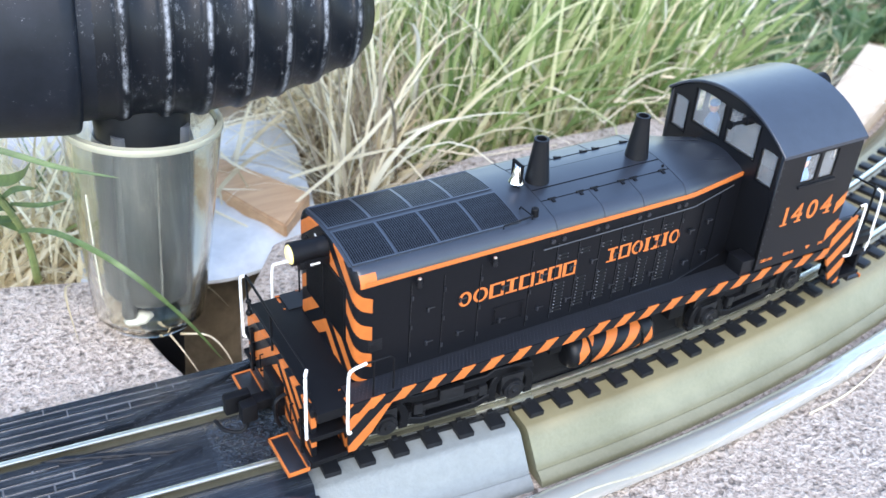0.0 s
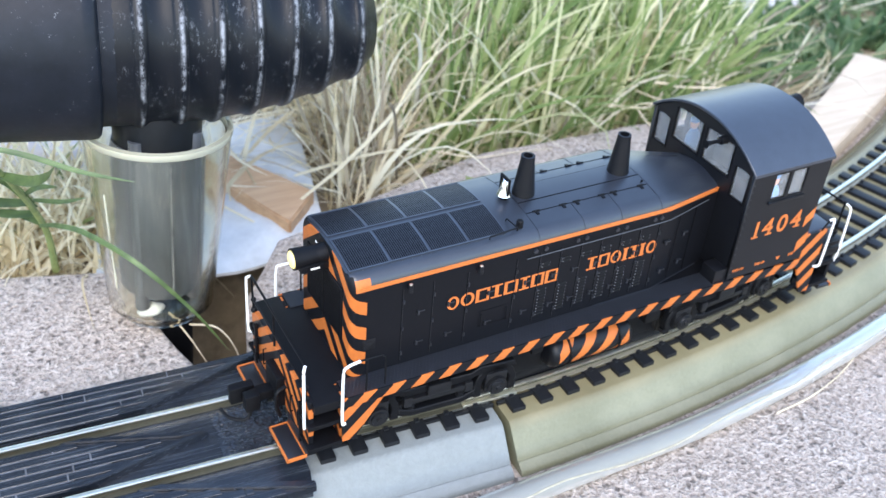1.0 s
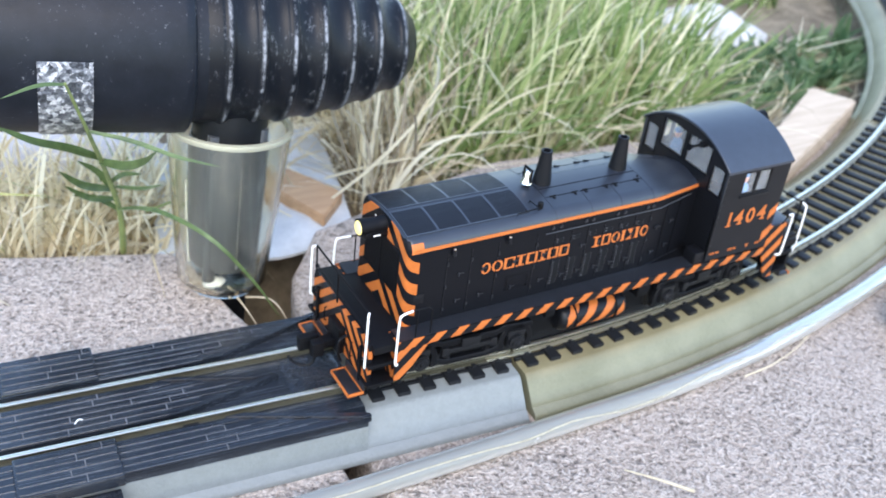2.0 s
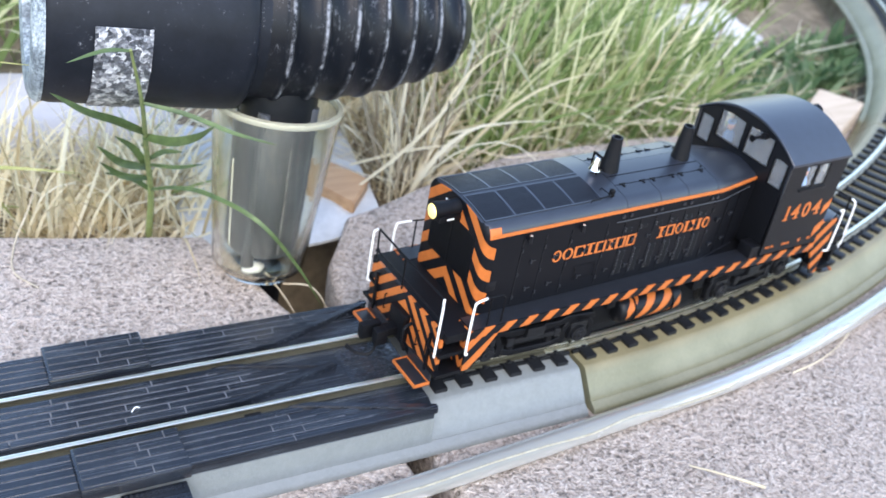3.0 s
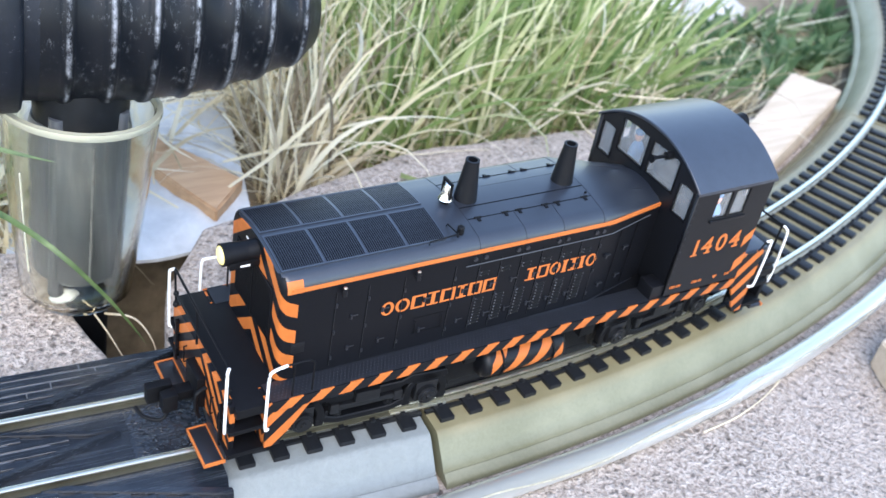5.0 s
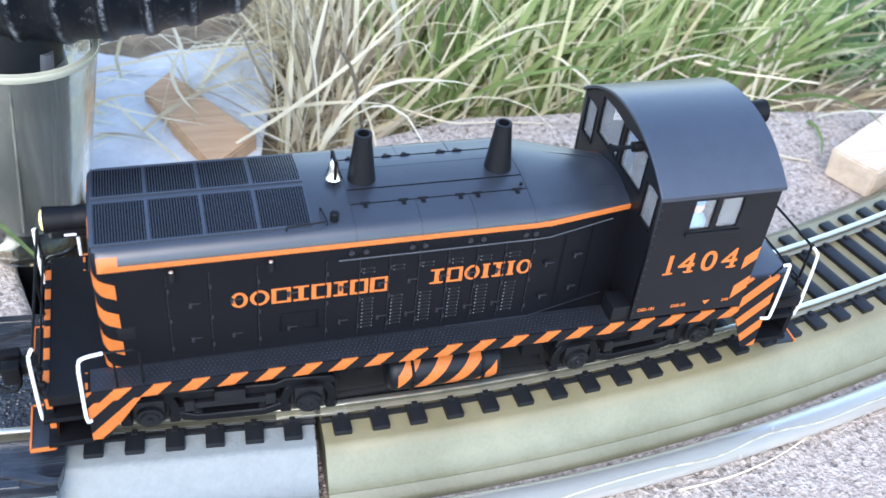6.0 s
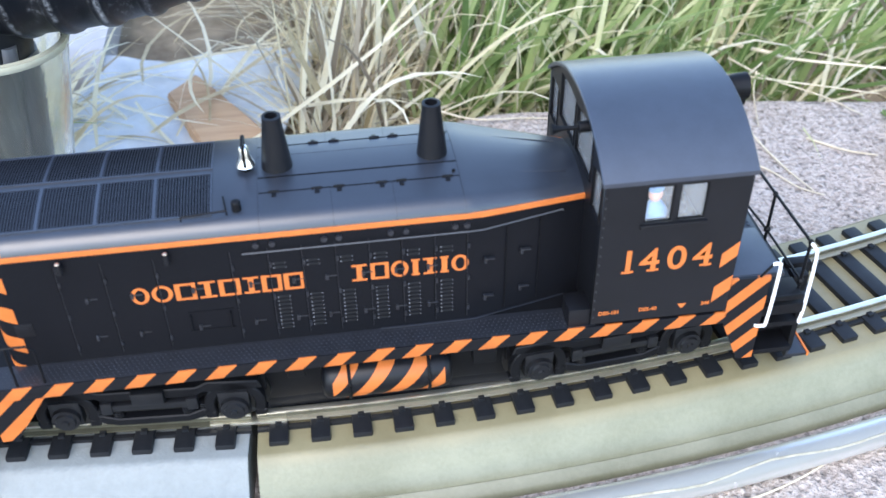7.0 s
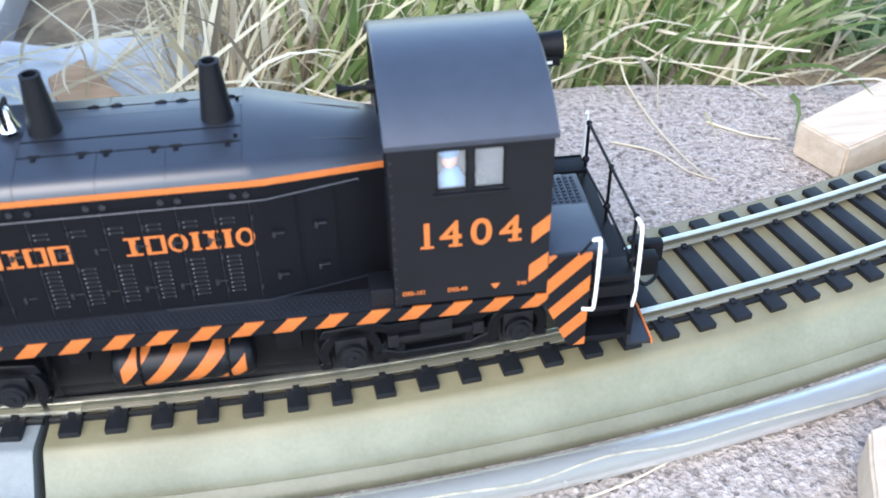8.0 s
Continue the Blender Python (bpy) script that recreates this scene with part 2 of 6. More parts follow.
def blade_material(name, stops):
    m, nt, b = nodes_of(name)
    geo = nt.nodes.new("ShaderNodeNewGeometry")
    v, x, y, z = coords(nt)
    f = val(nt, "MULTIPLY_ADD", noise_at(nt, v, 0.15), 0.3, val(nt, "MULTIPLY", geo.outputs["Random Per Island"], 0.8))
    nt.links.new(ramp(nt, f, stops), b.inputs["Base Color"])
    b.inputs["Roughness"].default_value = 0.55
    b.inputs["Specular IOR Level"].default_value = 0.3
    tr = nt.nodes.new("ShaderNodeBsdfTranslucent")
    nt.links.new(ramp(nt, f, stops), tr.inputs["Color"])
    mx = nt.nodes.new("ShaderNodeMixShader")
    mx.inputs["Fac"].default_value = 0.5
    nt.links.new(b.outputs[0], mx.inputs[1])
    nt.links.new(tr.outputs[0], mx.inputs[2])
    nt.links.new(mx.outputs[0], nt.nodes["Material Output"].inputs["Surface"])
    return m


grass_green = blade_material("green grass blade", [(0.1, (0.075, 0.13, 0.035)), (0.4, (0.20, 0.285, 0.095)), (0.65, (0.36, 0.42, 0.175)), (0.85, (0.66, 0.65, 0.38)), (1.0, (0.84, 0.79, 0.55))])
leaf_green = blade_material("short green leaf", [(0.1, (0.05, 0.105, 0.045)), (0.5, (0.14, 0.23, 0.10)), (0.9, (0.28, 0.36, 0.20)), (1.0, (0.60, 0.52, 0.30))])
straw_pale = blade_material("dry straw blade", [(0.1, (0.36, 0.28, 0.155)), (0.35, (0.70, 0.60, 0.39)), (0.6, (0.85, 0.77, 0.55)), (1.0, (0.92, 0.87, 0.70))])
straw_brown = blade_material("dull dead grass blade", [(0.1, (0.19, 0.15, 0.105)), (0.5, (0.40, 0.335, 0.245)), (0.8, (0.62, 0.54, 0.40)), (1.0, (0.84, 0.77, 0.60))])


def clear(name, tint, rough, mix, haze=0.2, wave=0.3):
    """Clear vinyl: glass with a faint milky body."""
    m, nt, b = nodes_of(name)
    v, x, y, z = coords(nt)
    b.inputs["Base Color"].default_value = (*tint, 1)
    b.inputs["Transmission Weight"].default_value = mix
    b.inputs["IOR"].default_value = 1.35
    f = noise_at(nt, v, 0.25, 5, 0.6)
    nt.links.new(val(nt, "MULTIPLY_ADD", f, haze, rough), b.inputs["Roughness"])
    bump(nt, b, f, 0.3, wave * MM)
    return m


cup_clear = clear("clear aged plastic", (0.93, 0.94, 0.865), 0.0, 1.0, 0.05)
cup_rim = clear("yellowed clear plastic", (0.78, 0.77, 0.60), 0.1, 0.55)
hose_clear = clear("milky clear vinyl", (0.40, 0.405, 0.375), 0.10, 0.5, 0.25, 0.7)
seam_cream = plain("cream seam vinyl", (0.37, 0.34, 0.25), 0.5, vary=0.4)


def thin_pane(name, glare_white, gloss):
    """A thin clear sheet: mostly see-through, with a sharp reflection and some white put in for pale sky glare."""
    m, nt, b = nodes_of(name)
    v, x, y, z = coords(nt)
    b.inputs["Base Color"].default_value = (0.9, 0.92, 0.94, 1)
    b.inputs["Roughness"].default_value = 0.08
    tp = nt.nodes.new("ShaderNodeBsdfTransparent")
    mx = nt.nodes.new("ShaderNodeMixShader")
    nt.links.new(val(nt, "MULTIPLY_ADD", noise_at(nt, v, 0.4), gloss, glare_white), mx.inputs["Fac"])
    nt.links.new(tp.outputs[0], mx.inputs[1])
    nt.links.new(b.outputs[0], mx.inputs[2])
    nt.links.new(mx.outputs[0], nt.nodes["Material Output"].inputs["Surface"])
    return m


pane_clear = thin_pane("clear window styrene", 0.05, 0.12)
lens_white = plain("lamp lens white", (0.9, 0.78, 0.30), 0.3, vary=0.04)
lens_white.node_tree.nodes["Principled BSDF"].inputs["Emission Color"].default_value = (1.0, 0.80, 0.22, 1)
lens_white.node_tree.nodes["Principled BSDF"].inputs["Emission Strength"].default_value = 0.16
skin_plain = plain("flesh coloured plastic", (0.75, 0.36, 0.25), 0.5)
shirt_blue = plain("blue plastic", (0.13, 0.28, 0.50), 0.5)

# ---- mesh helpers (all in millimetres) ----


def box(bm, x0, x1, y0, y1, z0, z1, bevel=0.0, m=None):
    r = bmesh.ops.create_cube(bm, size=1.0, matrix=Matrix.Translation(((x0 + x1) / 2, (y0 + y1) / 2, (z0 + z1) / 2)) @ Matrix.Diagonal((abs(x1 - x0), abs(y1 - y0), abs(z1 - z0), 1)))
    if bevel:
        ed = list({e for v in r["verts"] for e in v.link_edges})
        r = bmesh.ops.bevel(bm, geom=ed, offset=bevel, segments=2, affect="EDGES", profile=0.6)
    if m is not None:
        vs = {v for v in r["verts"]} | {v for f in r.get("faces", []) for v in f.verts}
        bmesh.ops.transform(bm, matrix=m, verts=list(vs))
    return bm


def rod(bm, p0, p1, r0, r1=None, seg=12, caps=True):
    p0, p1 = Vector(p0), Vector(p1)
    d = p1 - p0
    q = d.to_track_quat("Z", "Y").to_matrix().to_4x4()
    bmesh.ops.create_cone(bm, cap_ends=caps, segments=seg, radius1=r0, radius2=r0 if r1 is None else r1, depth=d.length, matrix=Matrix.Translation((p0 + p1) / 2) @ q)
    return bm


def ball(bm, c, r, u=12, v=8, squash=(1, 1, 1)):
    bmesh.ops.create_uvsphere(bm, u_segments=u, v_segments=v, radius=r, matrix=Matrix.Translation(c) @ Matrix.Diagonal((*squash, 1)))
    return bm


def smooth_path(pts, n=6):
    """Catmull-Rom points through pts."""
    p = [Vector(q) for q in pts]
    p = [2 * p[0] - p[1]] + p + [2 * p[-1] - p[-2]]
    out = []
    for i in range(1, len(p) - 2):
        for k in range(n):
            t = k / n
            a, b, c, d = p[i - 1], p[i], p[i + 1], p[i + 2]
            out.append(0.5 * ((2 * b) + (c - a) * t + (2 * a - 5 * b + 4 * c - d) * t * t + (3 * b - a - 3 * c + d) * t ** 3))
    out.append(p[-2])
    return out


def wire(bm, pts, r, seg=8, taper=None, closed_ends=True):
    """A round tube along pts; taper: radius factor at the end."""
    pts = [Vector(p) for p in pts]
    rings = []
    up = Vector((0.13, 0.21, 0.97))
    for i, p in enumerate(pts):
        d = (pts[min(i + 1, len(pts) - 1)] - pts[max(i - 1, 0)]).normalized()
        a = d.cross(up)
        if a.length < 0.1:
            a = d.cross(Vector((1, 0, 0)))
        a.normalize()
        b = a.cross(d)
        rr = r * (1 + ((taper or 1) - 1) * i / (len(pts) - 1))
        rings.append([bm.verts.new(p + rr * (math.cos(2 * math.pi * k / seg) * a + math.sin(2 * math.pi * k / seg) * b)) for k in range(seg)])
    for u, w in zip(rings, rings[1:]):
        for k in range(seg):
            bm.faces.new((u[k], u[(k + 1) % seg], w[(k + 1) % seg], w[k]))
    if closed_ends:
        bm.faces.new(list(reversed(rings[0])))
        bm.faces.new(rings[-1])
    return bm


def prism(bm, outline, lo, hi, axis="z"):
    """A solid from a 2D outline: (x, y) raised from lo to hi along z, (x, z) along y, or (y, z) along x."""
    put = {"z": lambda a, b, h: (a, b, h), "y": lambda a, b, h: (a, h, b), "x": lambda a, b, h: (h, a, b)}[axis]
    lo_v = [bm.verts.new(put(a, b, lo)) for a, b in outline]
    hi_v = [bm.verts.new(put(a, b, hi)) for a, b in outline]
    n = len(outline)
    faces = [bm.faces.new(lo_v), bm.faces.new(hi_v)] + [bm.faces.new((lo_v[i], lo_v[(i + 1) % n], hi_v[(i + 1) % n], hi_v[i])) for i in range(n)]
    bmesh.ops.recalc_face_normals(bm, faces=faces)
    return bm


def loft(bm, rings, closed=True, caps=True):
    vs = [[bm.verts.new(p) for p in ring] for ring in rings]
    n = len(vs[0])
    for a, b in zip(vs, vs[1:]):
        for i in range(n if closed else n - 1):
            bm.faces.new((a[i], a[(i + 1) % n], b[(i + 1) % n], b[i]))
    if caps:
        bm.faces.new(vs[0])
        bm.faces.new(list(reversed(vs[-1])))
    bmesh.ops.recalc_face_normals(bm, faces=bm.faces[:])
    return bm


def mesh_of(name, bm, material, soft=30):
    bm.transform(Matrix.Scale(MM, 4))
    me = bpy.data.meshes.new(name)
    bm.to_mesh(me)
    bm.free()
    me.materials.append(material)
    if soft:
        me.shade_smooth()
        me.set_sharp_from_angle(angle=radians(soft))
    return me


def part(name, bm, material, parent=None, label="", soft=30):
    ob = new(name, mesh_of(name, bm, material, soft))
    ob.parent = parent
    if label:
        tagged(ob, label)
    return ob


def pierced(name, outline, holes, lo, hi, axis, material, parent, label=""):
    """A wall of one piece with window openings cut through it; outline and holes as 2D points."""
    cu = bpy.data.curves.new(name, "CURVE")
    cu.dimensions, cu.fill_mode, cu.extrude = "2D", "BOTH", abs(hi - lo) / 2 * MM
    for loop in [outline] + holes:
        sp = cu.splines.new("POLY")
        sp.points.add(len(loop) - 1)
        for pt, (a, b) in zip(sp.points, loop):
            pt.co = (a * MM, b * MM, 0, 1)
        sp.use_cyclic_u = True
    tmp = new(name, cu)
    me = bpy.data.meshes.new_from_object(tmp.evaluated_get(bpy.context.evaluated_depsgraph_get()))
    bpy.data.objects.remove(tmp)
    mid = (lo + hi) / 2 * MM
    turn = {"y": Matrix(((1, 0, 0, 0), (0, 0, -1, mid), (0, 1, 0, 0), (0, 0, 0, 1))), "x": Matrix(((0, 0, 1, mid), (1, 0, 0, 0), (0, 1, 0, 0), (0, 0, 0, 1)))}[axis]
    me.transform(turn)
    bm = B()
    bm.from_mesh(me)
    bmesh.ops.remove_doubles(bm, verts=bm.verts[:], dist=0.00002)
    bm.to_mesh(me)
    bm.free()
    me.materials.clear()
    me.materials.append(material)
    ob = new(name, me)
    ob.parent = parent
    return tagged(ob, label)


def thing(name, label, category, group="", kind="", at=None):
    ob = new(name)
    ob.empty_display_size = 0.01
    if at:
        ob.location = Vector(at) * MM
    return tagged(ob, label, category, group, kind)


B = bmesh.new
GROUND = -12.5

# ---- the ground: concrete blocks, soil, slab ----


def block(name, outline, label, top=GROUND, deep=60, seed=0, material=stone):
    """A cast concrete block with crumbled edges."""
    rnd = random.Random(seed)
    bm = B()
    prism(bm, outline, top - deep, top)
    bmesh.ops.bevel(bm, geom=[e for e in bm.edges if all(v.co.z > top - 1 for v in e.verts)], offset=2.5, segments=3, affect="EDGES", profile=0.5)
    bmesh.ops.triangulate(bm, faces=bm.faces[:])
    for _ in range(4):
        long_ones = [e for e in bm.edges if e.calc_length() > 14]
        if not long_ones:
            break
        bmesh.ops.subdivide_edges(bm, edges=long_ones, cuts=1)
    bmesh.ops.triangulate(bm, faces=bm.faces[:])
    for v in bm.verts:
        n = noise.noise_vector(v.co * 0.12) + 0.5 * noise.noise_vector(v.co * 0.4)
        edge = 1.0 if v.co.z < top - 0.05 else 0.18
        v.co += edge * 0.8 * Vector((n.x, n.y, 0.6 * n.z))
    ob = part(name, bm, material, label=label, soft=60)
    return tagged(ob, label, "concrete block", "concrete blocks under the track", "structure")


block("paving_block", [(-19, -170), (-16.5, -33), (-17, 36), (-21, 52), (-26, 80), (-300, 165), (-420, -170)], "coarse pinkish concrete block with crumbled edges under the track", seed=1)
block("paving_block", [(-10, -170), (-11.5, -33), (-4.5, 37), (2, 56), (18, 77), (60, 89), (95, 98), (160, 95), (215, 86), (330, 86), (330, -170)], "coarse pinkish concrete block with straw lying along its edge", seed=2, material=stone_fine)

# soil behind the blocks, one sheet out to the horizon
bm = B()
n_side = 60
grid = []
for j in range(n_side + 1):
    row = []
    for i in range(n_side + 1):
        a, b = (i / n_side * 2 - 1), (j / n_side * 2 - 1)
        x, y = 100 + 700 * a + 40000 * a ** 7, 150 + 700 * b + 40000 * b ** 7
        h = -24 + 5 * noise.noise((x * 0.02, y * 0.02, 0)) + 2.5 * noise.noise((x * 0.07, y * 0.07, 5))
        if y < 84 and abs(x) < 700:
            h = -90
        row.append(bm.verts.new((x, y, h)))
    grid.append(row)
for j in range(n_side):
    for i in range(n_side):
        bm.faces.new((grid[j][i], grid[j][i + 1], grid[j + 1][i + 1], grid[j + 1][i]))
tagged(part("ground", bm, soil, soft=80), "dry soil littered with straw under the grass", "soil", kind="structure")

# ---- the track ----
TURN_A = radians(-4.5)
JOINT = Vector((35.0, -2.72, 0))
DIR = Vector((math.cos(TURN_A), math.sin(TURN_A), 0))
NOR = Vector((-math.sin(TURN_A), math.cos(TURN_A), 0))
RADIUS = 458.0
CURVE_A = radians(-2.2)
CURVE_DIR = Vector((math.cos(CURVE_A), math.sin(CURVE_A), 0))
CURVE_NOR = Vector((-math.sin(CURVE_A), math.cos(CURVE_A), 0))
HALF_GAUGE = 8.3
STRAIGHT = Matrix(((DIR.x, NOR.x, 0, JOINT.x * MM), (DIR.y, NOR.y, 0, JOINT.y * MM), (0, 0, 1, 0), (0, 0, 0, 1)))
CURVE_C = JOINT + RADIUS * CURVE_NOR


def on_curve(s):
    """The pose on the curve's centre line, s mm past the joint."""
    a = s / RADIUS
    p = CURVE_C + RADIUS * (math.sin(a) * CURVE_DIR - math.cos(a) * CURVE_NOR)
    return pose(p.x * MM, p.y * MM, 0, 0, 0, math.degrees(CURVE_A + a))


HALF_BED = [(23.4, GROUND), (23.4, -11.6), (22.9, -11.0), (21.3, -9.9), (21.05, -10.1), (20.8, -9.6), (20.4, -8.9), (16.3, -3.75), (15.6, -3.2), (14.9, -3.0)]
BED = [(-a, b) for a, b in HALF_BED] + HALF_BED[::-1]
HEAD_OF_RAIL = [(-0.3, -0.5), (0.3, -0.5), (0.55, -0.38), (0.55, -0.08), (0.4, 0.0), (-0.4, 0.0), (-0.55, -0.08), (-0.55, -0.38)]
WEB = [(-0.35, -1.5), (0.35, -1.5), (0.3, -1.3), (0.3, -0.75), (0.52, -0.4), (-0.52, -0.4), (-0.3, -0.75), (-0.3, -1.3)]
FOOT = [(-1.15, -1.9), (1.15, -1.9), (1.15, -1.6), (0.35, -1.42), (-0.35, -1.42), (-1.15, -1.6)]


def swept(profile, path):
    """profile of (across, up) along poses in metres."""
    bm = B()
    rings = []
    for m in path:
        mm_pose = m.copy()
        mm_pose.translation = m.translation / MM
        rings.append([mm_pose @ Vector((0, a, b)) for a, b in profile])
    return loft(bm, rings)


def tie_mesh():
    bm = B()
    box(bm, -1.65, 1.65, -13.7, 13.7, -3.6, -1.9, 0.3)
    for side in (-1, 1):
        for out in (-1, 1):
            box(bm, -0.55, 0.55, side * HALF_GAUGE + out * 1.5 - 0.5, side * HALF_GAUGE + out * 1.5 + 0.5, -2.0, -1.35, 0.12)
    return mesh_of("tie", bm, tie_black)


TIE = tie_mesh()
TIE_STEP = 6.87


def add_ties(parent, poses):
    for m in poses:
        t = new("tie", TIE)
        t.parent = parent
        t.matrix_local = parent.matrix_basis.inverted() @ m


SECTION = RADIUS * radians(30)
for k in range(6):
    sec = thing("curved_track", "curved model track with black ties on yellowed olive roadbed", "model track", "track sections of the loop")
    s0, s1 = k * SECTION + 0.6, (k + 1) * SECTION - 0.1
    steps = [on_curve(s0 + (s1 - s0) * i / 24) for i in range(25)]
    part("roadbed", swept(BED, steps), roadbed_olive, sec, "yellowed olive plastic roadbed", soft=40)
    for side in (-1, 1):
        rail = part("rail", swept([(a + side * HALF_GAUGE, b) for a, b in HEAD_OF_RAIL], steps), steel, sec, "bright nickel silver rail")
        part("rail_web", swept([(a + side * HALF_GAUGE, b) for a, b in WEB], steps), web_dark, rail)
        part("rail_foot", swept([(a + side * HALF_GAUGE, b) for a, b in FOOT], steps), rail_foot_metal, rail)
    add_ties(sec, [on_curve(s0 + 3.5 + i * TIE_STEP) for i in range(34)])
    for side in (-1, 1):
        prof = [(side * (HALF_GAUGE + 1.7) - 0.45, -3.2), (side * (HALF_GAUGE + 1.7) + 0.45, -3.2), (side * (HALF_GAUGE + 1.7) + 0.45, -2.3), (side * (HALF_GAUGE + 1.7) - 0.45, -2.3)]
        part("tie_strip", swept(prof, steps), tie_black, sec)

# packed soil that carries the loop past the block
bm = B()
bank = []
for i in range(31):
    m = on_curve(318 + (6 * SECTION - 318) * i / 30)
    bank.append([Vector((0, 0, 0)) + (m @ Vector((0, a * MM, 0))) / MM + Vector((0, 0, z)) for a, z in ((-24, -60), (-20, GROUND - 0.1), (20, GROUND - 0.1), (24, -60))])
loft(bm, bank)
tagged(part("soil_bank", bm, soil, soft=40), "packed dry soil under the curved track", "soil", kind="structure")

# the straight section with the road crossing and rerailer; built along its own line
crossing = thing("crossing_track", "straight rerailer track with a black plank road crossing on grey roadbed", "model track", "track sections of the loop")
crossing.matrix_basis = STRAIGHT
LONG = -220.4
END = -43.0
flat = [Matrix.Identity(4), pose(LONG * MM, 0, 0)]
part("roadbed", swept(BED, [pose(-0.35 * MM, 0, 0), pose(LONG * MM, 0, 0)]), roadbed_grey, crossing, "pale grey plastic roadbed", soft=40)
for side in (-1, 1):
    rail = part("rail", swept([(a + side * HALF_GAUGE, b) for a, b in HEAD_OF_RAIL], flat), steel, crossing, "bright nickel silver rail")
    part("rail_web", swept([(a + side * HALF_GAUGE, b) for a, b in WEB], flat), web_dark, rail)
    part("rail_foot", swept([(a + side * HALF_GAUGE, b) for a, b in FOOT], flat), web_dark, rail)
for i in range(6):
    for start, sgn in ((-4.2, -1), (LONG + 4.2, 1)):
        t = new("tie", TIE)
        t.parent = crossing
        t.location = ((start + sgn * i * TIE_STEP) * MM, 0, 0)
for side in (-1, 1):
    prof = [(side * (HALF_GAUGE + 1.7) - 0.45, -3.2), (side * (HALF_GAUGE + 1.7) + 0.45, -3.2), (side * (HALF_GAUGE + 1.7) + 0.45, -2.3), (side * (HALF_GAUGE + 1.7) - 0.45, -2.3)]
    part("tie_strip", swept(prof, [pose(0, 0, 0), pose(END * MM, 0, 0)]), tie_black, crossing)
MID = LONG / 2
# black crossing base between the two grey ends
bm = B()
prism(bm, [(END, -15.5), (END, 15.5), (END - 1, 20.6), (LONG - END + 1, 20.6), (LONG - END, 15.5), (LONG - END, -15.5), (LONG - END + 1, -20.6), (END - 1, -20.6)], -3.9, -1.75)
part("crossing_base", bm, crossing_black, crossing, "black moulded crossing plate")
# grey flanks that stand upright beside the crossing
for side in (-1, 1):
    bm = B()
    prism(bm, [(side * 12, GROUND + 1.5), (side * 21.6, GROUND + 1.5), (side * 20.9, -3.3), (side * 12, -3.3)], END - 1, LONG - END + 1, "x")
    part("flank", bm, roadbed_grey, crossing)


def plank(parent, lo, hi, a, b, z0, z1):
    """One moulded plank with eased edges."""
    bm = B()
    e = 0.05
    loft(bm, [[(lo, a, z0), (hi, a, z0), (hi, b, z0), (lo, b, z0)], [(lo, a, z1 - e), (hi, a, z1 - e), (hi, b, z1 - e), (lo, b, z1 - e)], [(lo + e, a + e, z1), (hi - e, a + e, z1), (hi - e, b - e, z1), (lo + e, b - e, z1)]])
    return part("plank", bm, crossing_black, parent, soft=0)


def planks(parent, u0, u1, v0, v1, top, rows, rnd, clip=None, gap=0.22, mean=16):
    """Rows of moulded planks; clip(u, v) drops what lies outside."""
    h = (v1 - v0) / rows
    for r in range(rows):
        a, b = v0 + r * h + gap / 2, v0 + (r + 1) * h - gap / 2
        u = u0
        while u < u1 - 0.5:
            w = min(u1, u + mean * rnd.uniform(0.5, 1.3))
            lo, hi = u + gap / 2, w - gap / 2
            if clip:
                lo0, hi0 = clip((a + b) / 2, lo, hi)
                lo, hi = lo0, hi0
            if hi - lo > 0.8:
                plank(parent, lo, hi, a, b, top - 0.3, top)
            u = w


rnd = random.Random(7)
# middle pad between the rails, pointed at both ends
bm = B()
prism(bm, [(-59.5, 0), (-83, 6.2), (2 * MID + 83, 6.2), (2 * MID + 59.5, 0), (2 * MID + 83, -6.2), (-83, -6.2)], -1.8, -0.35)
mid_pad = part("middle_pad", bm, crossing_black, crossing, "black plank pad pointed at both ends")
bm = B()
prism(bm, [(-72, 0), (-93, 5.9), (2 * MID + 93, 5.9), (2 * MID + 72, 0), (2 * MID + 93, -5.9), (-93, -5.9)], -0.4, -0.2)
part("groove_dust", bm, dusty_groove, mid_pad, "grey dust in the grooves between planks")
planks(mid_pad, 2 * MID + 59, -59, -6.1, 6.1, -0.05, 6, rnd, lambda v, lo, hi: (max(lo, 2 * MID + 65 + abs(v) * 3.8), min(hi, -65 - abs(v) * 3.8)), gap=0.34, mean=22)
# raised edging along the pad's points
for end, way in ((-59.5, -1), (2 * MID + 59.5, 1)):
    for side in (-1, 1):
        bm = B()
        prism(bm, [(end, 0), (end + way * 23.5, side * 6.2), (end + way * 28, side * 6.2), (end + way * 4.8, side * 0.1)], -0.4, 0.2)
        bmesh.ops.recalc_face_normals(bm, faces=bm.faces[:])
        bmesh.ops.bevel(bm, geom=bm.edges[:], offset=0.18, segments=2, affect="EDGES")
        part("edging", bm, crossing_black, mid_pad)
